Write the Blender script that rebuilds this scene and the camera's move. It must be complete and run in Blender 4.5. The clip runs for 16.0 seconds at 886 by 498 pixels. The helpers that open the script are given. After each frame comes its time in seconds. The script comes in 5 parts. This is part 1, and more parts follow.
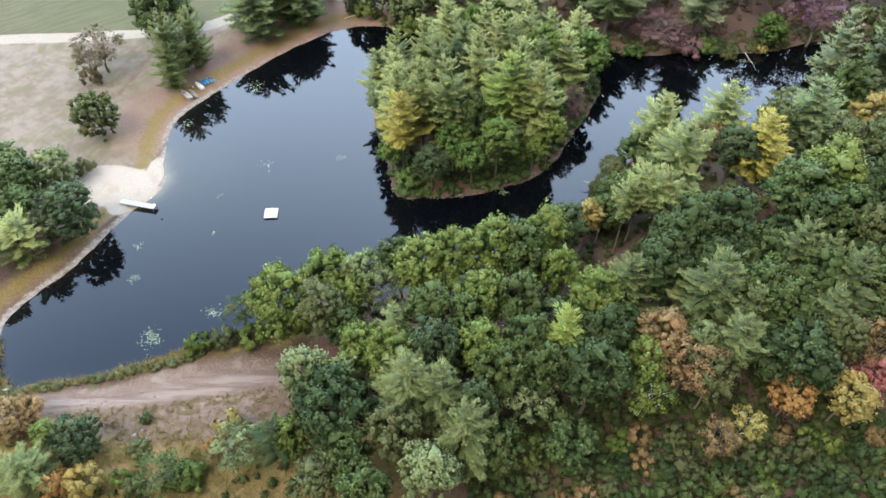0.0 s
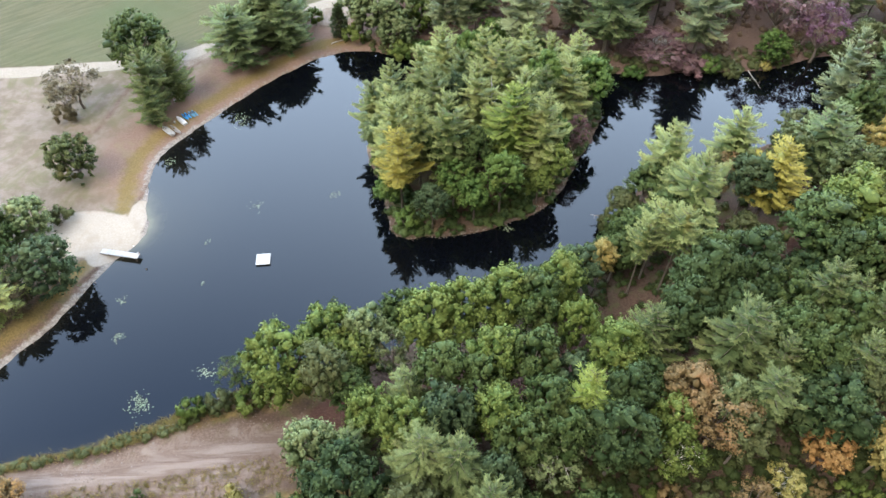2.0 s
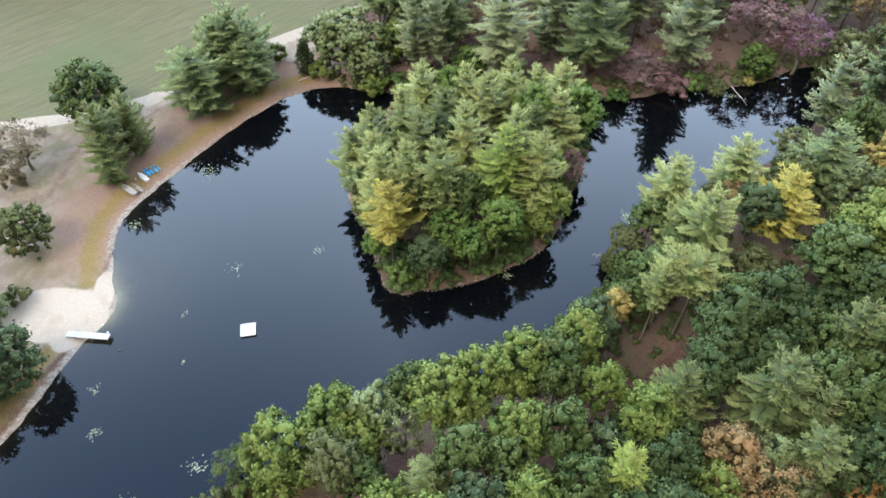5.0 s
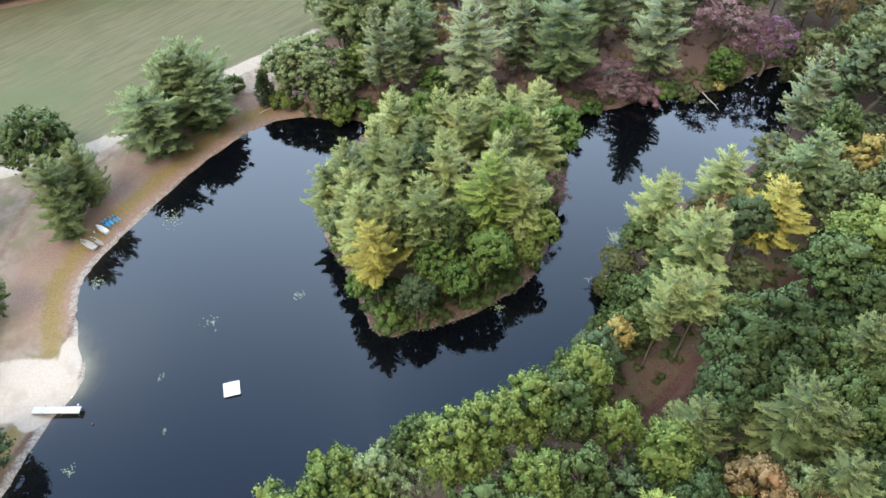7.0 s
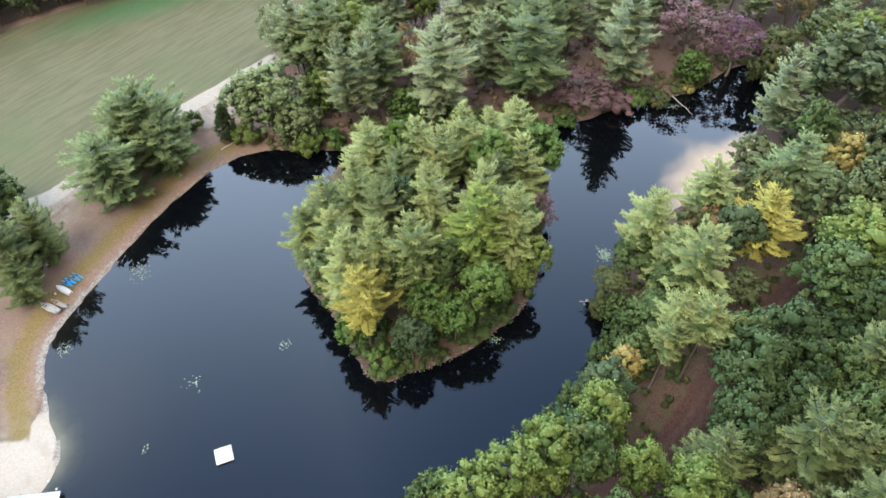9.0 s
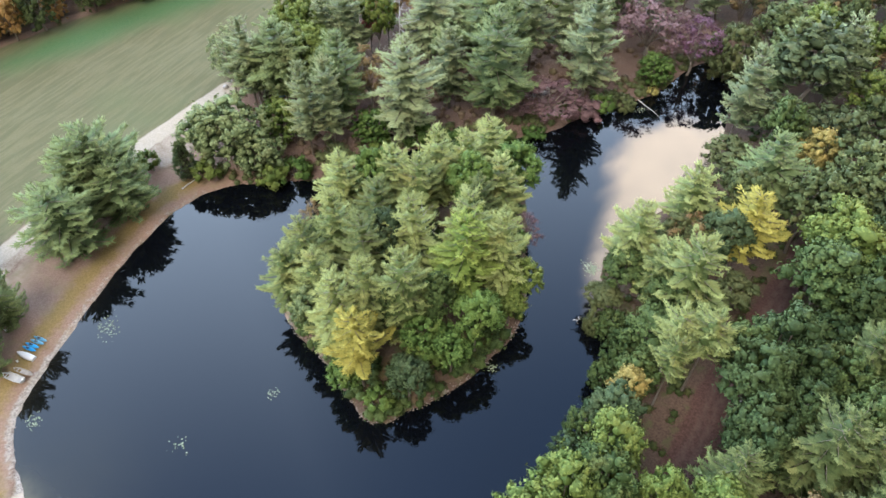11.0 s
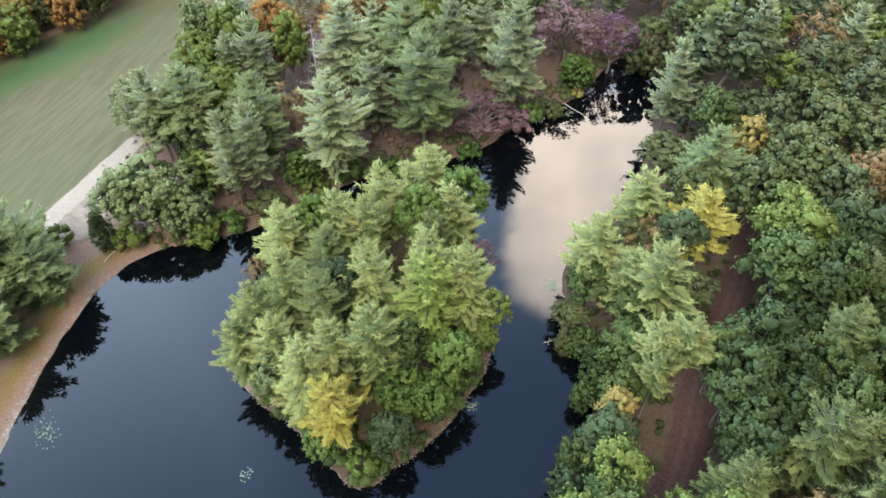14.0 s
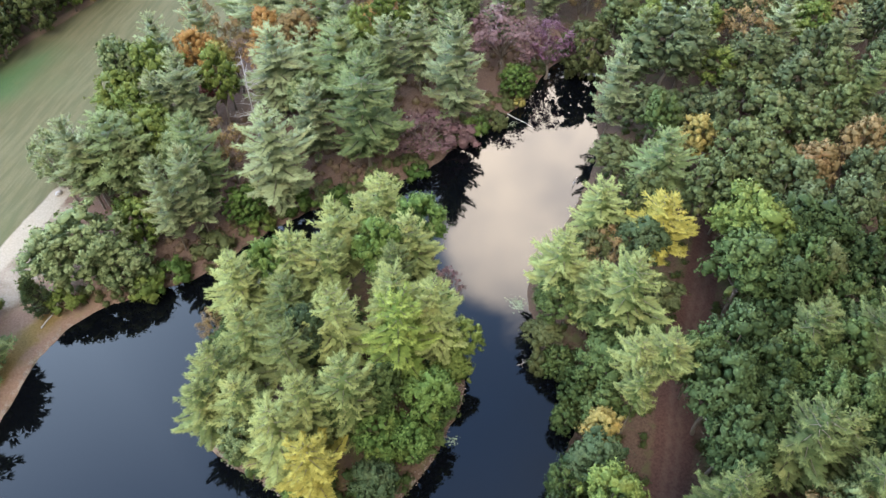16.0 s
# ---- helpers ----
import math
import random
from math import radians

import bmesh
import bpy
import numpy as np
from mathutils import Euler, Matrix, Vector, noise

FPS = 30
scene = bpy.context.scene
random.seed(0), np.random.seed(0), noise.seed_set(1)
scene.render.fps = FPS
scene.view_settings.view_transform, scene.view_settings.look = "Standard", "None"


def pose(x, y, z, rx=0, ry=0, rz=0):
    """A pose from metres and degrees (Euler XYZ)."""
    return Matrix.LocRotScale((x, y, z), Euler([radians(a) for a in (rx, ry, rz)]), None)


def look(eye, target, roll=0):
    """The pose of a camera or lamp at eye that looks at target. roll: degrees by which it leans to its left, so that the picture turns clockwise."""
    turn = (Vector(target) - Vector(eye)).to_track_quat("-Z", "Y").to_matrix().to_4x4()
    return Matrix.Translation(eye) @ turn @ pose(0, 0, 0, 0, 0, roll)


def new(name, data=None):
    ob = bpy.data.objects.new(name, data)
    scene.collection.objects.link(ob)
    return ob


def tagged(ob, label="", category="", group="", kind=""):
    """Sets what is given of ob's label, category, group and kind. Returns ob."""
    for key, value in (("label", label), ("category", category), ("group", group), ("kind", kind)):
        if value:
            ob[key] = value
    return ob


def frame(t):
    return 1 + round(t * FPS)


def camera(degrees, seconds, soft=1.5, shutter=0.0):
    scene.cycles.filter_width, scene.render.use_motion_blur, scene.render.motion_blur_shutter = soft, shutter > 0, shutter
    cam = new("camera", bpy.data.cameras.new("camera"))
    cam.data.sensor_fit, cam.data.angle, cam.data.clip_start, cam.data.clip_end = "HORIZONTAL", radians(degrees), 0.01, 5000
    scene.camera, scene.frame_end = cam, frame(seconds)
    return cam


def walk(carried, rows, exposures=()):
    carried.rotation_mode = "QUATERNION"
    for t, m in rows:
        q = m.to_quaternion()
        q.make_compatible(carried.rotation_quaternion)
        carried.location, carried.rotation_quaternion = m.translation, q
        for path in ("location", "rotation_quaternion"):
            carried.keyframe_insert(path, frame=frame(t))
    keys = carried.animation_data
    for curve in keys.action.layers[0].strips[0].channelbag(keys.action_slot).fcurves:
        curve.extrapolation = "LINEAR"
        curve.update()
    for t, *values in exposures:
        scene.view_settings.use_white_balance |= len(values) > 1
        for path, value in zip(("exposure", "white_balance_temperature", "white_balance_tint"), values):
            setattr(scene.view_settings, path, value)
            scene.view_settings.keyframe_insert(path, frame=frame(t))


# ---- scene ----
# The flight: seconds, x, y, height, heading, tilt below the horizon, roll.
cam = camera(64.62, 16.0, soft=1.5)
FLIGHT = [
    (0.0, 0.00, 0.00, 116.54, -0.00, -50.10, 0.09),
    (0.5, -1.01, 3.12, 116.35, -0.53, -50.09, 0.08),
    (1.0, -2.05, 6.24, 116.18, -1.07, -50.07, 0.06),
    (1.5, -3.11, 9.31, 116.02, -1.62, -50.05, 0.04),
    (2.0, -4.23, 12.26, 115.90, -2.18, -50.03, 0.03),
    (2.5, -5.41, 15.05, 115.81, -2.74, -50.02, 0.04),
    (3.0, -6.59, 17.67, 115.76, -3.41, -50.01, 0.07),
    (3.5, -7.73, 20.20, 115.71, -4.25, -50.02, 0.10),
    (4.0, -8.81, 22.67, 115.65, -5.25, -50.02, 0.13),
    (6.5, -14.11, 34.60, 115.09, -11.36, -49.79, 0.06),
    (7.0, -15.08, 37.30, 115.07, -12.80, -49.80, 0.02),
    (7.5, -16.09, 39.92, 115.06, -14.18, -49.85, -0.01),
    (8.0, -17.10, 42.58, 115.07, -15.61, -49.89, -0.05),
    (8.5, -18.11, 45.21, 115.11, -17.03, -49.92, -0.08),
    (9.0, -19.10, 47.83, 115.15, -18.53, -49.93, -0.12),
    (11.5, -23.10, 58.94, 115.29, -26.36, -49.92, -0.11),
    (12.0, -23.52, 60.99, 115.39, -28.17, -49.93, -0.13),
    (12.5, -23.95, 62.97, 115.49, -29.89, -49.98, -0.13),
    (13.0, -24.26, 64.96, 115.58, -31.66, -50.02, -0.14),
    (13.5, -24.50, 66.95, 115.66, -33.42, -50.07, -0.13),
    (14.0, -24.57, 68.95, 115.75, -35.25, -50.11, -0.11),
    (14.5, -24.51, 70.93, 115.83, -37.05, -50.15, -0.07),
    (15.0, -24.24, 72.93, 115.91, -38.96, -50.16, -0.02),
    (15.5, -23.85, 74.93, 115.99, -40.86, -50.17, 0.06),
    (16.0, -23.32, 76.92, 116.08, -42.88, -50.14, 0.14),
]
walk(cam, [(t, pose(x, y, z, 90 + tilt, 0, turn) @ pose(0, 0, 0, 0, 0, roll)) for t, x, y, z, turn, tilt, roll in FLIGHT])

# ---------------------------------------------------------------- light
SUN_TURN, SUN_UP = 232.0, 57.0        # compass bearing and height of the veiled sun, over the southern wood


def bearing(turn, up):
    """Unit vector to a compass bearing (0 is +y, 90 is +x) and height in degrees."""
    a, e = radians(turn), radians(up)
    return Vector((math.sin(a) * math.cos(e), math.cos(a) * math.cos(e), math.sin(e)))


def node(tree, kind, **values):
    n = tree.nodes.new(kind)
    for key, value in values.items():
        if key in n.inputs:
            n.inputs[key].default_value = value
    return n


def maths(tree, op, a, b=0.0, clamp=False):
    n = tree.nodes.new("ShaderNodeMath")
    n.operation, n.use_clamp = op, clamp
    for i, v in enumerate((a, b)):
        if isinstance(v, bpy.types.NodeSocket):
            tree.links.new(v, n.inputs[i])
        else:
            n.inputs[i].default_value = v
    return n.outputs[0]


def ramp(tree, value, low, high):
    """Smooth 0 to 1 between low and high."""
    n = tree.nodes.new("ShaderNodeMapRange")
    n.interpolation_type = "SMOOTHSTEP"
    tree.links.new(value, n.inputs["Value"])
    n.inputs["From Min"].default_value, n.inputs["From Max"].default_value = low, high
    return n.outputs["Result"]


def mix(tree, fac, a, b, how="MIX"):
    n = tree.nodes.new("ShaderNodeMix")
    n.data_type, n.blend_type = "RGBA", how
    for i, v in ((0, fac), (6, a), (7, b)):
        if isinstance(v, bpy.types.NodeSocket):
            tree.links.new(v, n.inputs[i])
        elif i == 0:
            n.inputs[i].default_value = v
        else:
            n.inputs[i].default_value = (*v[:3], 1)
    return n.outputs[2]


def noise_of(tree, vector, scale, detail=3.0, rough=0.55, warp=0.0):
    n = node(tree, "ShaderNodeTexNoise", Scale=scale, Detail=detail, Roughness=rough, Distortion=warp)
    if vector is not None:
        tree.links.new(vector, n.inputs["Vector"])
    return n.outputs["Fac"]


def build_world():
    world = bpy.data.worlds.new("evening_sky")
    scene.world = world
    world.use_nodes = True
    t = world.node_tree
    t.nodes.clear()
    sky = t.nodes.new("ShaderNodeTexSky")
    sky.sky_type, sky.sun_disc = "NISHITA", False
    sky.sun_elevation, sky.sun_rotation = radians(SUN_UP), radians(SUN_TURN)
    sky.air_density, sky.dust_density, sky.ozone_density = 1.2, 1.2, 1.0
    where = t.nodes.new("ShaderNodeTexCoord").outputs["Generated"]
    clear = mix(t, 1.0, sky.outputs[0], (SKY_GAIN, SKY_GAIN, SKY_GAIN), "MULTIPLY")
    # thin haze, paler low in the sky
    sep = t.nodes.new("ShaderNodeSeparateXYZ")
    t.links.new(where, sep.inputs[0])
    low = maths(t, "ADD", maths(t, "MULTIPLY", maths(t, "ABSOLUTE", sep.outputs["X"]), 0.25), sep.outputs["Z"])
    pale = maths(t, "SUBTRACT", 1.0, ramp(t, low, 0.60, 1.0))
    clear = mix(t, 1.0, clear, mix(t, pale, HAZE, HAZE_LOW), "ADD")
    # unseen cloud deck added over the southern half of the sky to whiten light
    south = ramp(t, maths(t, "ADD", maths(t, "MULTIPLY", sep.outputs["Y"], -1.0), maths(t, "MULTIPLY", noise_of(t, where, 2.2, 5), 0.7)), -0.05, 0.55)
    deck = mix(t, noise_of(t, where, 3.5, 6), tuple(0.75 * FILL_DECK * c for c in (0.96, 0.98, 1.0)), tuple(1.25 * FILL_DECK * c for c in (1.0, 0.98, 0.95)))
    both = mix(t, south, clear, deck)
    # one tall sunlit cloud in the north-east
    dot = t.nodes.new("ShaderNodeVectorMath")
    dot.operation = "DISTANCE"
    t.links.new(where, dot.inputs[0])
    dot.inputs[1].default_value = bearing(56.0, 45.0)
    wisp = maths(t, "MULTIPLY", maths(t, "SUBTRACT", noise_of(t, where, 5.0, 5, 0.55, 0.4), 0.5), 0.20)
    far = maths(t, "ADD", dot.outputs["Value"], wisp)
    body = maths(t, "SUBTRACT", 1.0, ramp(t, far, 0.163, 0.206), clamp=True)
    lit = mix(t, ramp(t, noise_of(t, where, 7.0, 4), 0.3, 0.72), tuple(CLOUD * c for c in (0.98, 0.84, 0.70)), tuple(CLOUD * 0.66 * c for c in (0.94, 0.84, 0.77)))
    body = maths(t, "MULTIPLY", body, maths(t, "SUBTRACT", 1.0, maths(t, "MULTIPLY", ramp(t, sep.outputs["Z"], 0.745, 0.84), 0.55)))
    full = mix(t, body, both, lit)
    back = t.nodes.new("ShaderNodeBackground")
    t.links.new(full, back.inputs["Color"])
    out = t.nodes.new("ShaderNodeOutputWorld")
    t.links.new(back.outputs[0], out.inputs["Surface"])


SKY_GAIN, FILL_DECK, CLOUD = 0.15, 0.48, 11.0
HAZE, HAZE_LOW = (0.18, 0.37, 0.80), (3.35, 4.25, 5.5)
build_world()
sun_data = bpy.data.lights.new("sun", "SUN")
sun_data.energy, sun_data.angle, sun_data.color = 2.6, radians(34), (1.0, 0.95, 0.885)
sun = new("sun", sun_data)
sun.matrix_world = look(bearing(SUN_TURN, SUN_UP) * 200, (0, 0, 0))
scene.view_settings.exposure = 0.56

# ---------------------------------------------------------------- materials
def material(name):
    m = bpy.data.materials.new(name)
    m.use_nodes = True
    m.node_tree.nodes.clear()
    return m, m.node_tree


def finish(t, colour, roughness=0.8, bump=None, strength=0.3, distance=0.05, metallic=0.0, leaf=0.0, specular=0.35):
    p = node(t, "ShaderNodeBsdfPrincipled", Metallic=metallic)
    p.inputs["Specular IOR Level"].default_value = specular
    for key, v in (("Base Color", colour), ("Roughness", roughness)):
        if isinstance(v, bpy.types.NodeSocket):
            t.links.new(v, p.inputs[key])
        else:
            p.inputs[key].default_value = (*v, 1) if key == "Base Color" else v
    if bump is not None:
        b = node(t, "ShaderNodeBump", Strength=strength, Distance=distance)
        t.links.new(bump, b.inputs["Height"])
        t.links.new(b.outputs[0], p.inputs["Normal"])
    last = p.outputs[0]
    if leaf:
        thin = t.nodes.new("ShaderNodeBsdfTranslucent")
        t.links.new(colour, thin.inputs["Color"])
        s = t.nodes.new("ShaderNodeMixShader")
        s.inputs[0].default_value = leaf
        t.links.new(last, s.inputs[1])
        t.links.new(thin.outputs[0], s.inputs[2])
        last = s.outputs[0]
    out = t.nodes.new("ShaderNodeOutputMaterial")
    t.links.new(last, out.inputs["Surface"])


def leaf_material(name, base, other, turned, amount=0.17):
    """Foliage: two shades by tree and by clump, single leaves lighter or darker, some turned in colour."""
    m, t = material(name)
    info = t.nodes.new("ShaderNodeObjectInfo").outputs["Random"]
    geo = t.nodes.new("ShaderNodeNewGeometry")
    place = geo.outputs["Position"]
    clump = noise_of(t, place, 0.55, 3)
    # per-vertex tone: pale new growth at pine tips, and painted light and shade
    growth_shade = node(t, "ShaderNodeAttribute")
    growth_shade.attribute_name = "growth_shade"
    f = maths(t, "ADD", maths(t, "MULTIPLY", clump, 0.5), maths(t, "MULTIPLY", growth_shade.outputs["Fac"], 0.6))
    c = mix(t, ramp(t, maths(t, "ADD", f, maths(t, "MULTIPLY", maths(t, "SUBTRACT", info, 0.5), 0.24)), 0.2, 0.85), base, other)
    c = mix(t, maths(t, "MULTIPLY", ramp(t, noise_of(t, place, 0.23, 4), 0.52, 0.75), amount * 3), c, turned)
    tone = maths(t, "ADD", maths(t, "MULTIPLY", geo.outputs["Random Per Island"], 0.36), 0.82)
    comb = t.nodes.new("ShaderNodeCombineColor")
    for s in ("Red", "Green", "Blue"):
        t.links.new(tone, comb.inputs[s])
    c = mix(t, 1.0, c, comb.outputs[0], "MULTIPLY")
    grain = maths(t, "ADD", noise_of(t, place, 4.5, 4, 0.7), maths(t, "MULTIPLY", noise_of(t, place, 1.6, 2), 0.6))
    c = mix(t, maths(t, "MULTIPLY", ramp(t, grain, 0.55, 0.95), 0.45), mix(t, 1.0, c, (0.84, 0.85, 0.83), "MULTIPLY"), mix(t, 1.0, c, (1.5, 1.46, 1.38), "MULTIPLY"))
    finish(t, c, 0.6, grain, 0.55, 0.2, leaf=0.07, specular=0.12)
    return m


LEAF = {}
for key, base, other, turned in (
    ("green", (0.034, 0.059, 0.019), (0.096, 0.134, 0.045), (0.132, 0.130, 0.042)),
    ("dkgreen", (0.025, 0.045, 0.017), (0.063, 0.093, 0.034), (0.082, 0.089, 0.032)),
    ("bluegreen", (0.030, 0.053, 0.025), (0.080, 0.114, 0.053), (0.105, 0.110, 0.050)),
    ("greygreen", (0.089, 0.125, 0.054), (0.212, 0.254, 0.114), (0.233, 0.223, 0.102)),
    ("lime", (0.065, 0.102, 0.024), (0.165, 0.208, 0.055), (0.219, 0.218, 0.054)),
    ("palepine", (0.085, 0.122, 0.042), (0.305, 0.345, 0.128), (0.375, 0.338, 0.115)),
    ("yellow", (0.257, 0.240, 0.071), (0.385, 0.345, 0.127), (0.449, 0.34, 0.103)),
    ("gold", (0.203, 0.180, 0.057), (0.353, 0.280, 0.098), (0.428, 0.25, 0.069)),
    ("orange", (0.290, 0.160, 0.058), (0.390, 0.245, 0.095), (0.420, 0.160, 0.060)),
    ("red", (0.235, 0.078, 0.071), (0.246, 0.120, 0.103), (0.321, 0.07, 0.069)),
    ("brown", (0.150, 0.112, 0.052), (0.250, 0.172, 0.082), (0.330, 0.165, 0.080)),
    ("mauve", (0.150, 0.088, 0.097), (0.198, 0.125, 0.127), (0.214, 0.10, 0.127)),
    ("purple", (0.123, 0.055, 0.098), (0.166, 0.090, 0.127), (0.182, 0.07, 0.115)),
    ("olive", (0.072, 0.089, 0.037), (0.121, 0.135, 0.058), (0.165, 0.152, 0.063)),
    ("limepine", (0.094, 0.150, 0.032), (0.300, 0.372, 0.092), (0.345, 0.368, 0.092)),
    # next four: distance haze mixed into the leaf colour, mainly for far stands
    ("hazepine", (0.095, 0.123, 0.064), (0.284, 0.329, 0.168), (0.347, 0.325, 0.154)),
    ("hazebluepine", (0.063, 0.096, 0.041), (0.186, 0.237, 0.097), (0.243, 0.246, 0.092)),
    ("hazegreen", (0.050, 0.068, 0.026), (0.132, 0.158, 0.063), (0.185, 0.145, 0.059)),
    ("hazeblue", (0.042, 0.060, 0.028), (0.108, 0.132, 0.060), (0.140, 0.125, 0.055)),
    ("leafgreen", (0.048, 0.092, 0.023), (0.134, 0.204, 0.055), (0.179, 0.196, 0.047)),
    ("greybrown", (0.105, 0.090, 0.052), (0.172, 0.146, 0.090), (0.180, 0.130, 0.075)),
    ("goldpine", (0.195, 0.182, 0.040), (0.395, 0.355, 0.085), (0.410, 0.330, 0.075)),
    ("pinegreen", (0.055, 0.083, 0.031), (0.182, 0.218, 0.082), (0.220, 0.220, 0.085)),
):
    LEAF[key] = leaf_material(key + "_foliage", base, other, turned)


def mottled(name, a, b, scale, rough=0.85, bump=0.4, depth=0.03, stretch=(1, 1, 1), metallic=0.0, fine=8.0, specular=0.35):
    """A surface in two tones, mottled at two sizes, with relief."""
    m, t = material(name)
    coord = t.nodes.new("ShaderNodeTexCoord").outputs["Object"]
    mp = t.nodes.new("ShaderNodeMapping")
    mp.inputs["Scale"].default_value = stretch
    t.links.new(coord, mp.inputs["Vector"])
    big, small = noise_of(t, mp.outputs[0], scale, 4), noise_of(t, mp.outputs[0], scale * fine, 4)
    info = t.nodes.new("ShaderNodeObjectInfo").outputs["Random"]
    f = maths(t, "ADD", maths(t, "MULTIPLY", big, 0.6), maths(t, "MULTIPLY", small, 0.45))
    f = maths(t, "ADD", f, maths(t, "MULTIPLY", maths(t, "SUBTRACT", info, 0.5), 0.25))
    finish(t, mix(t, ramp(t, f, 0.3, 0.78), a, b), rough, small, bump, depth, metallic, specular=specular)
    return m


# dark colour standing in for the shade deep inside a crown
CORE_SHADE = mottled("crown_core_shade", (0.030, 0.032, 0.018), (0.060, 0.056, 0.034), 1.5)
BARK = mottled("bark", (0.11, 0.085, 0.065), (0.24, 0.20, 0.165), 1.2, bump=0.7, stretch=(3, 3, 0.6))
GREY_BARK = mottled("weathered_dead_wood", (0.34, 0.31, 0.29), (0.52, 0.49, 0.46), 1.0, stretch=(3, 3, 0.5))
BIRCH_BARK = mottled("birch_bark", (0.75, 0.72, 0.66), (0.50, 0.46, 0.41), 1.6, stretch=(1, 1, 4))
STONE = mottled("shore_stone", (0.15, 0.115, 0.095), (0.27, 0.22, 0.19), 0.9, bump=0.6)
DECKING = mottled("weathered_decking", (0.38, 0.37, 0.36), (0.48, 0.47, 0.46), 0.7, stretch=(1, 5, 5), depth=0.01)
RAFT_DECK = mottled("pale_raft_boards", (0.52, 0.52, 0.505), (0.60, 0.60, 0.585), 0.8, stretch=(5, 1, 1), depth=0.006)
POST_WOOD = mottled("dark_post_wood", (0.12, 0.09, 0.07), (0.24, 0.19, 0.15), 1.0)
DRUM = mottled("float_drum", (0.03, 0.045, 0.07), (0.05, 0.07, 0.1), 1.0, 0.5)
BLUE_HULL = mottled("blue_hull", (0.015, 0.27, 0.62), (0.03, 0.35, 0.72), 0.8, 0.38, 0.1, 0.004, specular=0.5)
TEAL_HULL = mottled("faded_teal_hull", (0.05, 0.20, 0.32), (0.12, 0.30, 0.42), 0.8, 0.5, 0.1, 0.004)
WHITE_HULL = mottled("white_hull", (0.66, 0.66, 0.65), (0.74, 0.74, 0.73), 0.7, 0.35, 0.1, 0.004)
METAL_HULL = mottled("dull_aluminium", (0.46, 0.46, 0.45), (0.62, 0.62, 0.61), 0.8, 0.45, 0.1, 0.004, metallic=0.35)
GREY_HULL = mottled("grey_hull", (0.30, 0.28, 0.27), (0.42, 0.40, 0.38), 0.8, 0.6, 0.1, 0.004)
DARK = mottled("dark_inside", (0.04, 0.04, 0.045), (0.09, 0.085, 0.08), 1.0, 0.7)
LILY = mottled("lily_pad_green", (0.15, 0.19, 0.10), (0.28, 0.31, 0.21), 0.8, 0.5, 0.1, 0.01)
TARP = mottled("blue_tarpaulin", (0.05, 0.16, 0.34), (0.10, 0.24, 0.44), 0.9, 0.5)
REED = leaf_material("bank_grass", (0.165, 0.150, 0.045), (0.250, 0.200, 0.078), (0.34, 0.25, 0.12), 0.2)
SCRUB = leaf_material("scrub_foliage", (0.036, 0.054, 0.018), (0.068, 0.086, 0.028), (0.12, 0.09, 0.04), 0.15)
BRUSH = leaf_material("dry_brush", (0.16, 0.105, 0.075), (0.20, 0.15, 0.10), (0.12, 0.13, 0.05), 0.2)


def water_material():
    m, t = material("pond_water")
    place = t.nodes.new("ShaderNodeNewGeometry").outputs["Position"]
    a = node(t, "ShaderNodeAttribute")
    a.attribute_name = "shallow"
    cloudy = maths(t, "MULTIPLY", a.outputs["Fac"], maths(t, "ADD", 0.55, noise_of(t, place, 0.35, 4)), True)
    c = mix(t, noise_of(t, place, 0.03, 3), (0.0016, 0.0020, 0.0030), (0.0022, 0.0028, 0.0040))
    c = mix(t, cloudy, c, (0.13, 0.12, 0.07))
    calm = noise_of(t, place, 0.05, 3)
    ripple = maths(t, "ADD", noise_of(t, place, 0.9, 3), maths(t, "MULTIPLY", noise_of(t, place, 3.0, 2), 0.35))
    b = node(t, "ShaderNodeBump", Distance=0.02)
    t.links.new(maths(t, "MULTIPLY", ramp(t, calm, 0.42, 0.7), 0.10), b.inputs["Strength"])
    t.links.new(ripple, b.inputs["Height"])
    p = node(t, "ShaderNodeBsdfPrincipled", Roughness=0.015, IOR=1.5)
    t.links.new(c, p.inputs["Base Color"])
    t.links.new(b.outputs[0], p.inputs["Normal"])
    out = t.nodes.new("ShaderNodeOutputMaterial")
    t.links.new(p.outputs[0], out.inputs["Surface"])
    return m


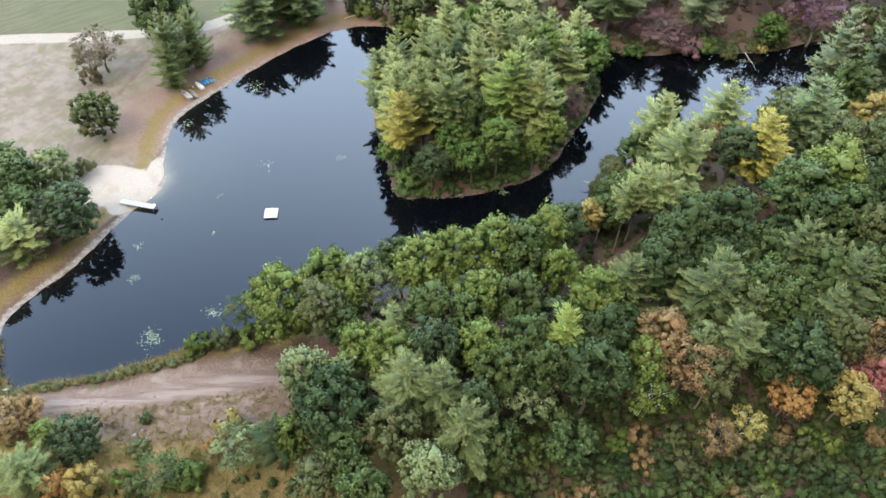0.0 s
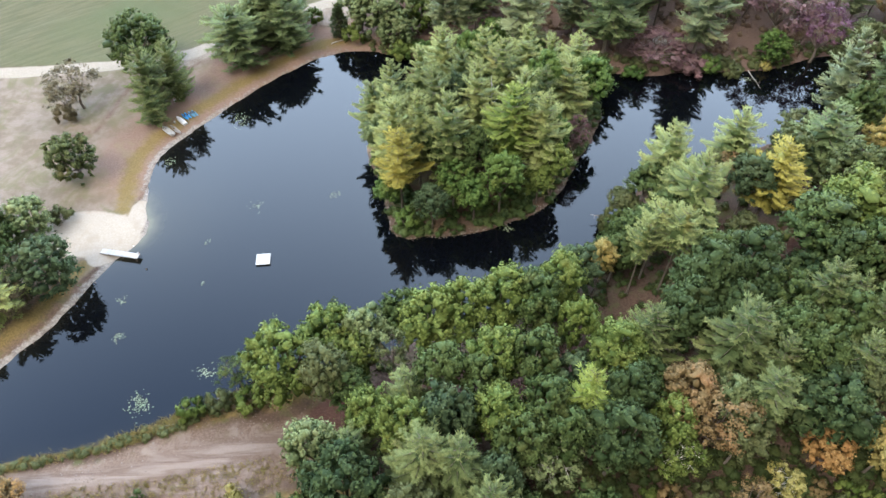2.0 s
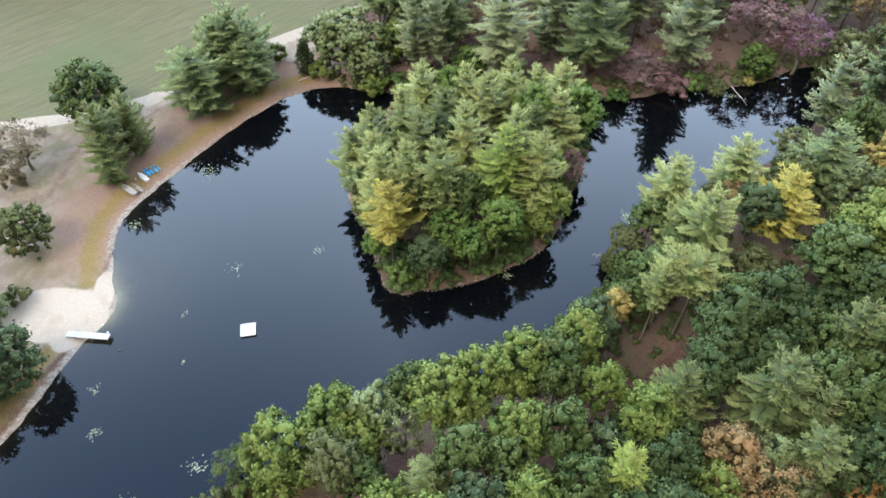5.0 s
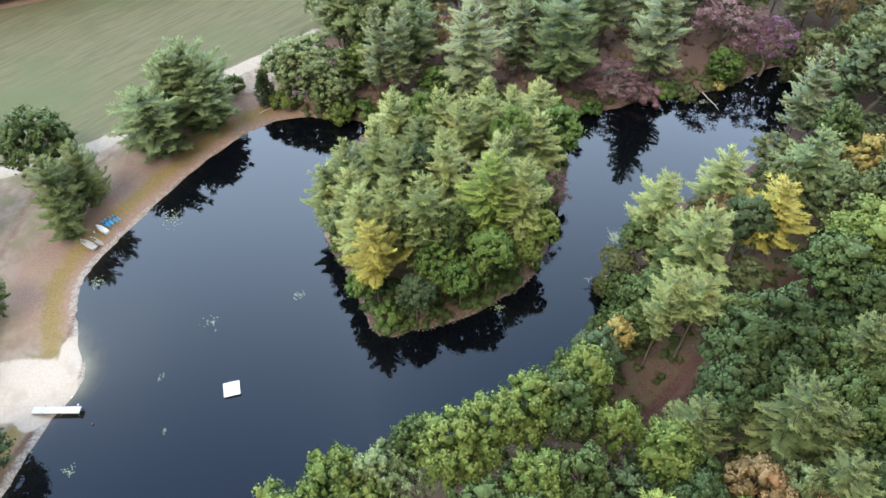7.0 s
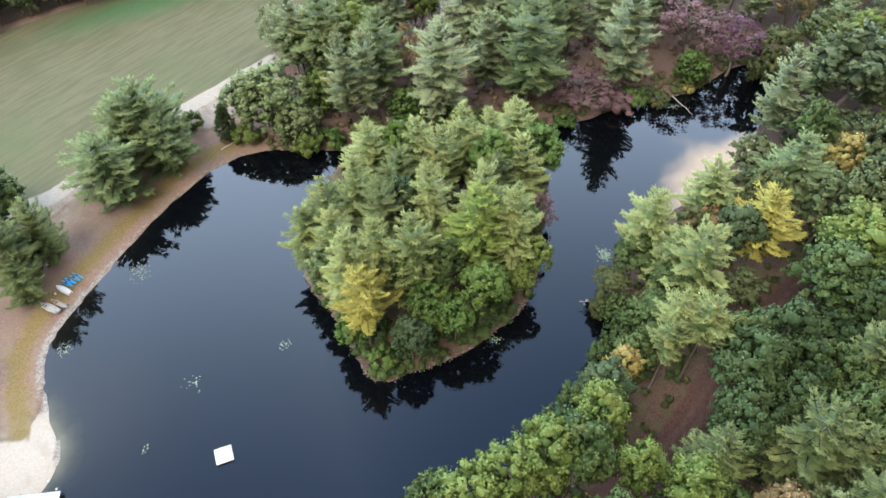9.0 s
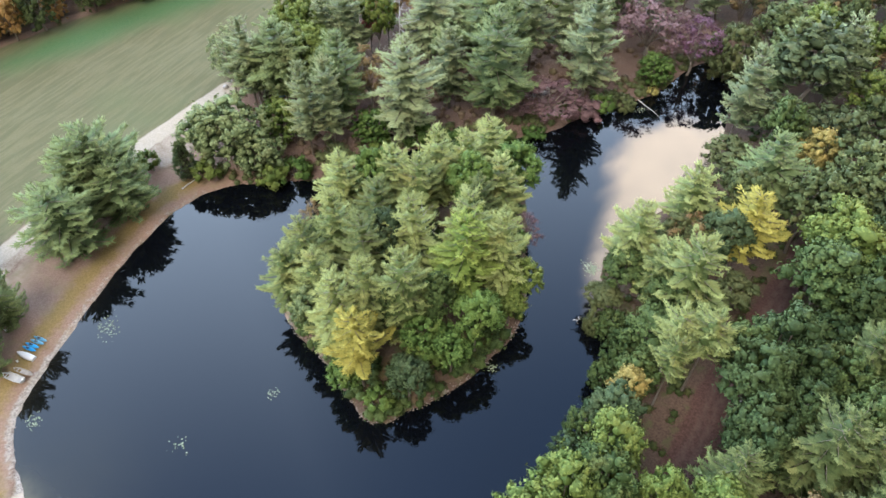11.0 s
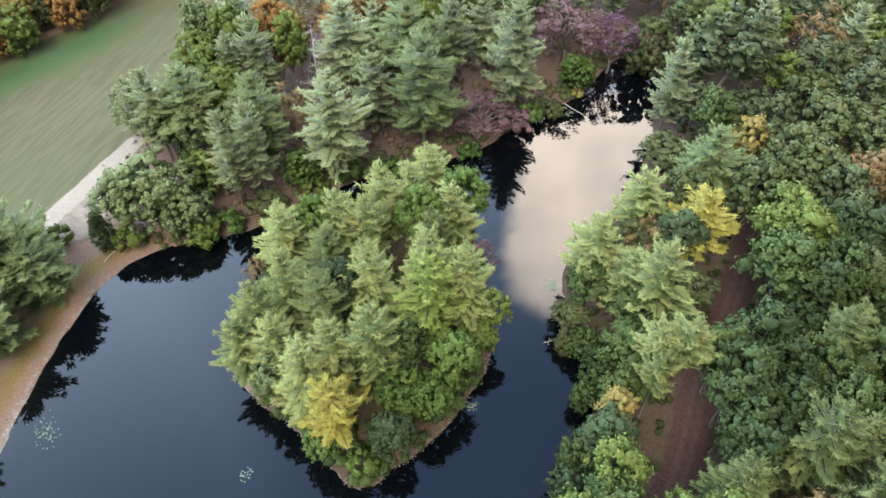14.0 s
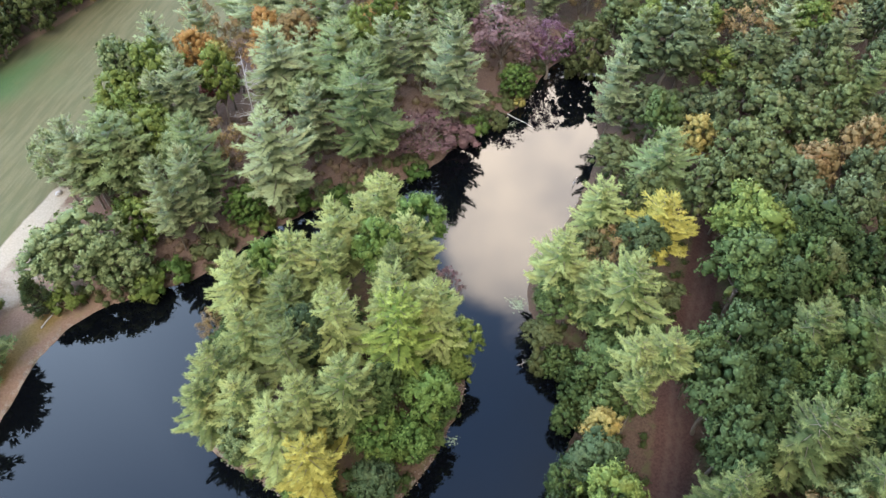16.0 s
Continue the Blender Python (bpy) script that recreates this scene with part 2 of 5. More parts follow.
def ground_material():
    m, t = material("ground_cover")
    place = t.nodes.new("ShaderNodeNewGeometry").outputs["Position"]

    def zone(name, soft=0.16, wild=0.5, scale=0.35):
        a = node(t, "ShaderNodeAttribute")
        a.attribute_name = name
        f = maths(t, "ADD", a.outputs["Fac"], maths(t, "MULTIPLY", maths(t, "SUBTRACT", noise_of(t, place, scale, 5, 0.6), 0.5), wild))
        return ramp(t, f, 0.5 - soft, 0.5 + soft)

    grain, spots, wide = noise_of(t, place, 2.6, 5, 0.65), noise_of(t, place, 0.33, 5, 0.6), noise_of(t, place, 0.06, 4)
    fine = noise_of(t, place, 9.0, 3, 0.7)
    # woodland floor: leaf litter with patches of low green
    c = mix(t, ramp(t, grain, 0.3, 0.7), (0.066, 0.042, 0.030), (0.125, 0.082, 0.060))
    c = mix(t, maths(t, "MULTIPLY", ramp(t, spots, 0.5, 0.68), 0.75), c, (0.085, 0.095, 0.035))
    # needle litter under the pines
    needles = mix(t, ramp(t, grain, 0.3, 0.72), (0.105, 0.066, 0.050), (0.185, 0.125, 0.095))
    needles = mix(t, ramp(t, wide, 0.5, 0.7), needles, (0.150, 0.094, 0.077))
    c = mix(t, zone("needles"), c, needles)
    bare = mix(t, ramp(t, grain, 0.3, 0.72), (0.185, 0.116, 0.084), (0.262, 0.176, 0.134))
    bare = mix(t, maths(t, "MULTIPLY", ramp(t, spots, 0.45, 0.68), 0.6), bare, (0.22, 0.165, 0.10))
    # rough meadow
    meadow = mix(t, ramp(t, spots, 0.35, 0.65), (0.185, 0.135, 0.046), (0.285, 0.180, 0.086))
    meadow = mix(t, ramp(t, grain, 0.35, 0.7), meadow, (0.150, 0.122, 0.050))
    c = mix(t, zone("meadow"), c, meadow)
    # dry sandy turf, trodden bare in streaks
    dry = mix(t, ramp(t, spots, 0.38, 0.66), (0.240, 0.192, 0.154), (0.168, 0.132, 0.092))
    dry = mix(t, maths(t, "MULTIPLY", ramp(t, grain, 0.4, 0.75), 0.6), dry, (0.180, 0.144, 0.108))
    dry = mix(t, maths(t, "MULTIPLY", ramp(t, noise_of(t, place, 0.11, 5, 0.62, 1.2), 0.47, 0.62), 0.8), dry, (0.150, 0.136, 0.074))
    c = mix(t, zone("dry"), c, dry)
    # mown field, with faint mowing lines
    mp = t.nodes.new("ShaderNodeMapping")
    mp.inputs["Scale"].default_value = (0.10, 1.0, 1)
    along = t.nodes.new("ShaderNodeVectorRotate")
    along.rotation_type = "Z_AXIS"
    along.inputs["Angle"].default_value = radians(-35)
    t.links.new(place, along.inputs["Vector"])
    t.links.new(along.outputs[0], mp.inputs["Vector"])
    lines = noise_of(t, mp.outputs[0], 1.0, 3)
    field = mix(t, ramp(t, lines, 0.34, 0.66), (0.094, 0.091, 0.048), (0.132, 0.118, 0.067))
    field = mix(t, ramp(t, noise_of(t, place, 0.018, 3), 0.5, 0.7), field, (0.096, 0.108, 0.052))
    field = mix(t, maths(t, "MULTIPLY", ramp(t, grain, 0.3, 0.8), 0.6), field, (0.081, 0.090, 0.037))
    c = mix(t, zone("field", 0.2, 0.25), c, field)
    lush = mix(t, ramp(t, grain, 0.3, 0.75), (0.048, 0.104, 0.040), (0.074, 0.124, 0.052))
    c = mix(t, zone("lush", 0.4, 0.5, 0.08), c, lush)
    # reddish bare ground behind the shore
    c = mix(t, zone("bare", 0.35, 0.7), c, bare)
    # grassy strip along the shore
    strip = mix(t, ramp(t, grain, 0.3, 0.7), (0.140, 0.106, 0.030), (0.225, 0.158, 0.052))
    c = mix(t, maths(t, "MULTIPLY", zone("strip", 0.42, 1.1, 0.6), 0.8), c, strip)
    # bare earth of the clearing and the track
    earth = mix(t, ramp(t, grain, 0.32, 0.7), (0.125, 0.082, 0.058), (0.190, 0.136, 0.104))
    earth = mix(t, maths(t, "MULTIPLY", ramp(t, spots, 0.5, 0.7), 0.7), earth, (0.135, 0.100, 0.060))
    earth = mix(t, maths(t, "MULTIPLY", ramp(t, noise_of(t, place, 0.16, 5, 0.65, 1.0), 0.5, 0.66), 0.75), earth, (0.235, 0.180, 0.145))
    c = mix(t, zone("earth", 0.22, 0.7), c, earth)
    worn = t.nodes.new("ShaderNodeMapping")
    worn.inputs["Rotation"].default_value = (0, 0, radians(-9))
    worn.inputs["Scale"].default_value = (0.09, 0.75, 1)
    t.links.new(place, worn.inputs["Vector"])
    streak = ramp(t, noise_of(t, worn.outputs[0], 1.0, 5, 0.62, 0.5), 0.38, 0.66)
    rut = mix(t, streak, (0.135, 0.092, 0.068), (0.255, 0.200, 0.168))
    rut = mix(t, maths(t, "MULTIPLY", ramp(t, grain, 0.4, 0.75), 0.35), rut, (0.16, 0.125, 0.105))
    c = mix(t, maths(t, "MULTIPLY", zone("rut", 0.3, 0.6), 0.85), c, rut)
    # the woodland path: reddish litter, paler in the tread
    path = mix(t, ramp(t, grain, 0.3, 0.72), (0.064, 0.033, 0.026), (0.112, 0.062, 0.050))
    c = mix(t, zone("path", 0.2, 0.5), c, path)
    c = mix(t, maths(t, "MULTIPLY", zone("tread", 0.4, 0.9, 0.8), 0.4), c, (0.150, 0.108, 0.088))
    # gravel road and lot
    gravel = mix(t, ramp(t, grain, 0.3, 0.75), (0.285, 0.240, 0.185), (0.37, 0.325, 0.265))
    c = mix(t, zone("gravel", 0.2, 0.4), c, gravel)
    # pale silt rim and the beach
    silt = mix(t, ramp(t, grain, 0.3, 0.7), (0.175, 0.148, 0.124), (0.365, 0.330, 0.295))
    c = mix(t, zone("silt", 0.32, 1.3, 0.9), c, silt)
    sand = mix(t, ramp(t, grain, 0.25, 0.8), (0.345, 0.295, 0.236), (0.42, 0.368, 0.305))
    sand = mix(t, maths(t, "MULTIPLY", ramp(t, spots, 0.5, 0.7), 0.6), sand, (0.31, 0.255, 0.195))
    c = mix(t, zone("sand", 0.16, 0.55), c, sand)
    mud = (0.035, 0.034, 0.026)
    c = mix(t, zone("bed", 0.15, 0.1), c, mud)
    height = maths(t, "ADD", grain, maths(t, "MULTIPLY", fine, 0.5))
    finish(t, c, 0.92, height, 0.7, 0.12, specular=0.2)
    return m


WATER, GROUND = water_material(), ground_material()

# ---------------------------------------------------------------- plan of the pond and its banks
POND = [
    (-80, 63.5), (-85.5, 71), (-87, 78.5), (-83.5, 85), (-78, 92.5), (-73.5, 102.5), (-69.8, 109.0), (-65.6, 116.2), (-67.4, 125), (-68.6, 137),
    (-66.2, 144), (-61.4, 150.4), (-55.7, 157.7), (-49.7, 164.5), (-40, 174.3), (-32, 180.2), (-22.5, 183.4), (-11, 180.3), (2, 176.5), (16.5, 177.5),
    (28, 176), (41, 172), (55, 168.6), (66, 169.4), (79, 169.4), (93, 170.6), (106, 175), (113, 175.3), (117, 166), (104, 156.5),
    (93.5, 146.3), (83.5, 141), (68, 135), (54, 131.5), (46.5, 126.5), (41, 119), (36.5, 115.5), (38, 110), (34.5, 103), (26, 99.5),
    (16, 94), (0, 88), (-20, 82), (-38.5, 77), (-51, 71.3), (-58.5, 68.2), (-67, 65.7), (-75, 64.6),
]
ISLAND = [
    (-10.5, 113.3), (-3.5, 112.6), (4, 113.2), (13, 115.5), (21, 119.2), (26.3, 124.3), (32.6, 134.5), (38.5, 145), (42, 153), (41, 160.5),
    (33, 165.5), (20, 166), (6, 165), (-6, 162), (-14, 153), (-17.8, 141), (-14.6, 130), (-12.8, 121),
]


def curve_round(points, steps=9):
    """A closed smooth curve through the plan points."""
    p = np.array(points, float)
    a, b, c, d = np.roll(p, 1, 0), p, np.roll(p, -1, 0), np.roll(p, -2, 0)
    u = np.arange(steps)[None, :, None] / steps
    a, b, c, d = (q[:, None, :] for q in (a, b, c, d))
    q = 0.5 * (2 * b + (c - a) * u + (2 * a - 5 * b + 4 * c - d) * u ** 2 + (3 * b - a - 3 * c + d) * u ** 3)
    return q.reshape(-1, 2)


def distance_to(line, x, y, closed=True):
    """Distance of every (x, y) to a line, and whether it lies inside."""
    a = np.asarray(line, float)
    b = np.roll(a, -1, 0) if closed else a[1:]
    a = a if closed else a[:-1]
    best, inside = np.full(x.shape, 1e9), np.zeros(x.shape, bool)
    for (ax, ay), (bx, by) in zip(a, b):
        ux, uy = bx - ax, by - ay
        s = np.clip(((x - ax) * ux + (y - ay) * uy) / (ux * ux + uy * uy + 1e-9), 0, 1)
        best = np.minimum(best, (x - ax - s * ux) ** 2 + (y - ay - s * uy) ** 2)
        if closed and ay != by:
            inside ^= ((ay > y) != (by > y)) & (x < (bx - ax) * (y - ay) / (by - ay) + ax)
    return np.sqrt(best), inside


POND_LINE, ISLAND_LINE = curve_round(POND), curve_round(ISLAND)
WAVES = [(0.11, 0.3, 1.0), (0.23, 1.9, 0.6), (0.41, 4.1, 0.35), (0.77, 2.2, 0.2)]


def rolling(x, y):
    """Gentle unevenness, about -1 to 1."""
    s = 0
    for k, ph, amp in WAVES:
        s = s + amp * np.sin(k * x + ph + 1.3 * np.sin(k * 0.7 * y + ph)) * np.cos(k * 0.9 * y - ph)
    return s / 1.6


def land(x, y):
    """Signed distance from the waterline, positive on land."""
    d, inside = distance_to(POND_LINE, x, y)
    e, on = distance_to(ISLAND_LINE, x, y)
    d = np.where(inside, -d, d)
    return np.where(on, e, np.where(inside, -np.minimum(-d, e), d)) + 0.32 * rolling(3.1 * x, 3.3 * y) + 0.22 * rolling(7.3 * y, 6.7 * x)


def height(x, y, d):
    up = 1.25 * (1 - np.exp(-np.maximum(d, 0) / 4.5)) + 0.35 * rolling(x, y) * (1 - np.exp(-np.maximum(d, 0) / 9))
    down = -1.8 * (1 - np.exp(np.minimum(d, 0) / 3.0))
    return np.where(d > 0, up + 0.02, down)


def ground_at(x, y):
    q, r = np.array([x], float), np.array([y], float)
    return float(height(q, r, land(q, r))[0])


TRACK = [(-110, 57), (-90, 58), (-74, 59.8), (-55, 61.3), (-35, 64.8), (-24, 69.5)]
PATH = [(-26, 69), (-9, 75), (8, 76), (22, 79), (33, 83), (42, 88), (48, 92), (66, 100.5), (85, 109.5), (105, 118), (126, 128)]
ROAD = [(-600, 168), (-127, 174), (-90, 176.5), (-68, 181.5), (-37, 203.5), (-11, 218.5)]
TRAIL = [(-79.8, 171), (-81.8, 164.4), (-83.3, 157.5), (-85, 150), (-90.5, 148)]
FIELD_SOUTH = [(-600, 170), (-127, 176.5), (-90, 179), (-68, 184.5), (-37, 206), (-11, 221), (5, 233), (25, 238), (45, 243), (70, 252), (110, 262)]
FIELD_NORTH = [(-600, 200), (-120, 246), (-47, 268.5), (-8, 278), (30, 290), (110, 318)]


def soft(d, wide, edge):
    """1 within wide, falling to 0 over edge."""
    return np.clip((wide + edge / 2 - d) / edge, 0, 1)


def build_ground():
    def axis(low, high, step, far):
        core = np.arange(low, high + step, step)
        out, gap, left, right = step, step, [low], [core[-1]]
        while left[-1] > low - far:
            gap *= 1.22
            left.append(left[-1] - gap)
            right.append(right[-1] + gap)
        return np.array(left[:0:-1] + list(core) + right[1:])
    xs, ys = axis(-115.0, 150.0, 1.2, 2600), axis(32.0, 300.0, 1.2, 2600)
    X, Y = np.meshgrid(xs, ys)
    x, y = X.ravel(), Y.ravel()
    d = np.full(x.shape, 80.0)
    near = (x > -130) & (x < 160) & (y > 20) & (y < 230)
    d[near] = land(x[near], y[near])
    z = height(x, y, d)
    n, m = len(xs), len(ys)
    i = (np.arange(m - 1)[:, None] * n + np.arange(n - 1)[None, :]).ravel()
    faces = np.stack([i, i + 1, i + n + 1, i + n], 1)
    me = bpy.data.meshes.new("ground")
    me.from_pydata(np.stack([x, y, z], 1).tolist(), [], faces.tolist())
    me.polygons.foreach_set("use_smooth", np.ones(len(faces), bool))
    isle = distance_to(ISLAND_LINE, x, y)[1]
    west = soft(x, -20, 14) * soft(-y, -70, 10)
    track = distance_to(TRACK, x, y, False)[0]
    path = distance_to(PATH, x, y, False)[0]
    road = distance_to(ROAD, x, y, False)[0]
    lot = np.minimum(distance_to([(-31, 199), (-15, 211)], x, y, False)[0] / 5.5, distance_to([(-69, 178), (-60, 186)], x, y, False)[0] / 4.0)
    south, north = np.interp(x, *zip(*FIELD_SOUTH)), np.interp(x, *zip(*FIELD_NORTH))
    beach = np.hypot((x + 76.5 + 0.25 * (y - 115)) / 10.5, (y - 115.5) / 6.8)
    clearing = np.hypot((x + 44) / 24, (y - 60.8 - 0.14 * (x + 44)) / 10.6)
    wood = np.interp(y, [60, 75, 95, 170, 175, 200], [-26, -24, 0, 20, 0, -12])
    zones = {
        "field": soft(south - y, 0, 3) * soft(y - north, 0, 4),
        "lush": soft(np.abs(y - north + 10), 6, 15) * soft(x, 10, 30) * soft(-x, 70, 40),
        "gravel": np.maximum(soft(road, 2.3, 1.6), 0.5 * soft(lot, 1.0, 0.6)),
        "sand": np.maximum(soft(beach, 1.0, 0.4), soft(distance_to([(-74, 109), (-69.5, 112), (-68, 124)], x, y, False)[0], 2.2, 1.6)) * (d > -1.5),
        "silt": soft(np.abs(d - 0.5), 0.7, 1.2) * np.maximum(west * 0.95, isle * 0.30) * (1 - 0.5 * soft(-y, -158, 20)),
        "strip": soft(np.abs(d - 4.6), 1.8, 3.0) * west * (1 - soft(beach, 1.1, 0.3)),
        "dry": soft(x, -62, 14) * soft(-y, -100, 18) * soft(y - south, 0, 3) * soft(-d, -2, 3),
        "meadow": np.maximum(np.maximum(soft(y, 57, 6) * soft(x, -4, 16), 0 * x), 0.4 * isle) * (d > 0.8),
        "needles": np.maximum(soft(-y, -165, 8) * soft(y - south, 0, 4) * soft(x, 125, 20), soft(x, -40, 14) * soft(-y, -140, 14) * soft(d, 16, 8)) * (1 - isle) * (d > 0),
        "bare": np.maximum(np.maximum(soft(np.abs(y - north - 1.5), 1.6, 2.0), soft(x, -66, 8) * soft(y, 106, 10) * soft(-y, -60, 8) * 0.38), soft(x, -12, 16) * soft(-y, -128, 16) * soft(d, 15, 14) * soft(-x, 90, 20)) * (d > 0),
        "earth": np.maximum(np.maximum(0.9 * soft(lot, 1, 0.5), soft(clearing, 0.80, 0.45)), np.maximum(soft(track, 2.6, 2.5), 0.75 * soft(distance_to(TRAIL, x, y, False)[0], 0.9, 2.0))) * (d > 1.0),
        "rut": np.maximum(soft(track, 1.6, 2.6), soft(clearing, 0.55, 0.6) * 0.75) * soft(x, -24, 8),
        "path": soft(path, 3.4, 2.4) * soft(-x, 26, 6),
        "tread": soft(np.abs(path - 0.9), 0.4, 1.2) * soft(-x, 20, 8),
        "bed": soft(d, -0.8, 1.0),
    }
    for key, value in zones.items():
        me.attributes.new(key, "FLOAT", "POINT").data.foreach_set("value", np.asarray(value, np.float32))
    me.materials.append(GROUND)
    ob = new("ground", me)
    tagged(ob, "uneven ground of dry turf, needle litter, bare earth and mown field", "ground", kind="structure")


def build_water():
    xs, ys = np.arange(-96, 126, 1.5), np.arange(58, 190, 1.5)
    X, Y = np.meshgrid(xs, ys)
    x, y = X.ravel(), Y.ravel()
    n, m = len(xs), len(ys)
    i = (np.arange(m - 1)[:, None] * n + np.arange(n - 1)[None, :]).ravel()
    me = bpy.data.meshes.new("water")
    me.from_pydata(np.stack([x, y, 0 * x], 1).tolist(), [], np.stack([i, i + 1, i + n + 1, i + n], 1).tolist())
    d = land(x, y)
    by_beach = np.exp(-(((x + 66) / 8) ** 2 + ((y - 119) / 8) ** 2))
    value = np.exp(np.minimum(d, 0) / 1.5) * (0.05 * soft(x, -50, 20) + 0.9 * by_beach) + 0.075 * np.exp(-(((x + 62) / 12) ** 2 + ((y - 122) / 16) ** 2))
    me.attributes.new("shallow", "FLOAT", "POINT").data.foreach_set("value", np.asarray(value, np.float32))
    me.materials.append(WATER)
    tagged(new("water", me), "calm dark pond water mirroring sky and trees", "water", kind="structure")


build_ground()
build_water()

# ---------------------------------------------------------------- trees: shapes
RNG = np.random.default_rng(7)


def unit(v):
    return v / np.maximum(np.linalg.norm(v, axis=-1, keepdims=True), 1e-6)


class Soup:
    """Collects triangles and quads with soft normals, then makes one mesh of them."""

    def __init__(self):
        self.verts, self.faces, self.growth_shade, self.normals, self.second, self.count = [], [], [], [], [], 0

    def add(self, verts, faces, growth_shade=0.0, normals=None):
        v, f = np.asarray(verts, float), np.asarray(faces)
        n = np.full(v.shape, 0.0) if normals is None else np.asarray(normals, float)
        if normals is not None:
            away = np.einsum("ij,ij->i", np.cross(v[f[:, 1]] - v[f[:, 0]], v[f[:, 2]] - v[f[:, 0]]), n[f].sum(1)) < 0
            f = np.where(away[:, None], f[:, ::-1], f)
        self.verts.append(v)
        self.normals.append(n)
        self.faces += (f + self.count).tolist()
        self.growth_shade.append(np.broadcast_to(growth_shade, len(v)))
        self.count += len(v)

    def leaves(self, at, out, size, turn=0.75, shape=0.75, growth_shade=0.0, soft=None):
        """A small pointed leaf spray at each place, facing roughly out."""
        n = len(at)
        nrm = unit(out + turn * RNG.normal(size=(n, 3)))
        t = unit(np.cross(nrm, RNG.normal(size=(n, 3))))
        b = np.cross(nrm, t)
        s = (np.asarray(size) * RNG.uniform(0.7, 1.3, n))[:, None]
        v = np.stack([at + t * s, at - 0.5 * t * s + shape * b * s, at - 0.5 * t * s - shape * b * s], 1)
        shade = unit((nrm if soft is None else soft) + 0.22 * nrm)
        self.add(v.reshape(-1, 3), np.arange(3 * n).reshape(n, 3), growth_shade, np.repeat(shade, 3, 0))

    def needles(self, at, way, length, width, growth_shade=0.0, soft=None):
        """A long thin tuft from each place along way, its flat side up."""
        n = len(at)
        side = unit(np.cross(way, np.array([0, 0, 1.0]) + 0.5 * RNG.normal(size=(n, 3)))) * (width * RNG.uniform(0.7, 1.3, n))[:, None]
        tip = at + way * (length * RNG.uniform(0.7, 1.25, n))[:, None]
        v = np.stack([at + 0.6 * side, at - 0.6 * side, tip], 1)
        shade = unit(np.array([0, 0, 0.8]) + 0.5 * way) if soft is None else soft
        self.add(v.reshape(-1, 3), np.arange(3 * n).reshape(n, 3), growth_shade, np.repeat(shade, 3, 0))

    def plumes(self, at, way, length, width, growth_shade, soft, lean):
        """A feathered finger of needles from each place along way, paler at the tip, its two sides leaning apart."""
        n = len(at)
        side = unit(np.cross(way, np.array([0, 0, 1.0]) + 0.25 * RNG.normal(size=(n, 3))))
        up = np.cross(side, way)
        L, W = (length * RNG.uniform(0.8, 1.2, n))[:, None], (width * RNG.uniform(0.8, 1.2, n))[:, None]
        mid = at + way * L * 0.45
        v = np.stack([at, mid + side * W - 0.3 * up * W, at + way * L + 0.08 * up * L, mid - side * W - 0.3 * up * W], 1)
        f = (4 * np.arange(n)[:, None, None] + np.array([[0, 1, 2], [0, 2, 3]])).reshape(-1, 3)
        shade = np.stack([soft, unit(soft + lean * side), unit(soft + 0.45 * way), unit(soft - lean * side)], 1)
        self.add(v.reshape(-1, 3), f, (np.asarray(growth_shade).reshape(-1, 1) * np.array([[0.55, 0.85, 1.15, 0.85]])).ravel(), shade.reshape(-1, 3))

    def blob(self, centre, radii, wobble=0.12, level=1, second=False, growth_shade=0.0, out=None):
        v, f = BALLS[level]
        k = 1 + wobble * RNG.normal(size=(len(v), 1))
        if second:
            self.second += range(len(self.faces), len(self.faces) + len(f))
        self.add(np.asarray(centre) + v * np.asarray(radii) * k, f, growth_shade, v if out is None else unit(v + out))

    def tube(self, points, radii, sides=6):
        """A tapered limb through the points."""
        p = np.asarray(points, float)
        tan = unit(np.gradient(p, axis=0))
        ref = np.where(np.abs(tan[:, 2:3]) > 0.9, np.array([[1.0, 0, 0]]), np.array([[0, 0, 1.0]]))
        u = unit(np.cross(tan, ref))
        w = np.cross(tan, u)
        a = np.linspace(0, 2 * np.pi, sides, endpoint=False)
        ring = np.cos(a)[None, :, None] * u[:, None] + np.sin(a)[None, :, None] * w[:, None]
        v = (p[:, None] + ring * np.asarray(radii, float)[:, None, None]).reshape(-1, 3)
        faces = []
        for i in range(len(p) - 1):
            for j in range(sides):
                k = (j + 1) % sides
                faces.append((i * sides + j, i * sides + k, (i + 1) * sides + k, (i + 1) * sides + j))
        faces.append(tuple(range((len(p) - 1) * sides, len(p) * sides)))
        base = self.count
        self.verts.append(v)
        self.normals.append(np.zeros(v.shape))
        self.growth_shade.append(np.zeros(len(v)))
        self.faces += [tuple(q + base for q in f) for f in faces]
        self.count += len(v)

    def mesh(self, name, mat, smooth=False):
        me = bpy.data.meshes.new(name)
        me.from_pydata(np.concatenate(self.verts).tolist(), [], self.faces)
        if smooth:
            me.polygons.foreach_set("use_smooth", np.ones(len(me.polygons), bool))
        me.materials.append(mat)
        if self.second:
            me.materials.append(CORE_SHADE)
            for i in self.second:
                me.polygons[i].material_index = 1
        me.attributes.new("growth_shade", "FLOAT", "POINT").data.foreach_set("value", np.concatenate(self.growth_shade).astype(np.float32))
        normals = np.concatenate(self.normals) if self.normals else np.zeros((0, 3))
        if smooth and len(normals) == self.count and np.abs(normals).sum(1).min() > 0:
            me.normals_split_custom_set_from_vertices(normals.tolist())
        return me


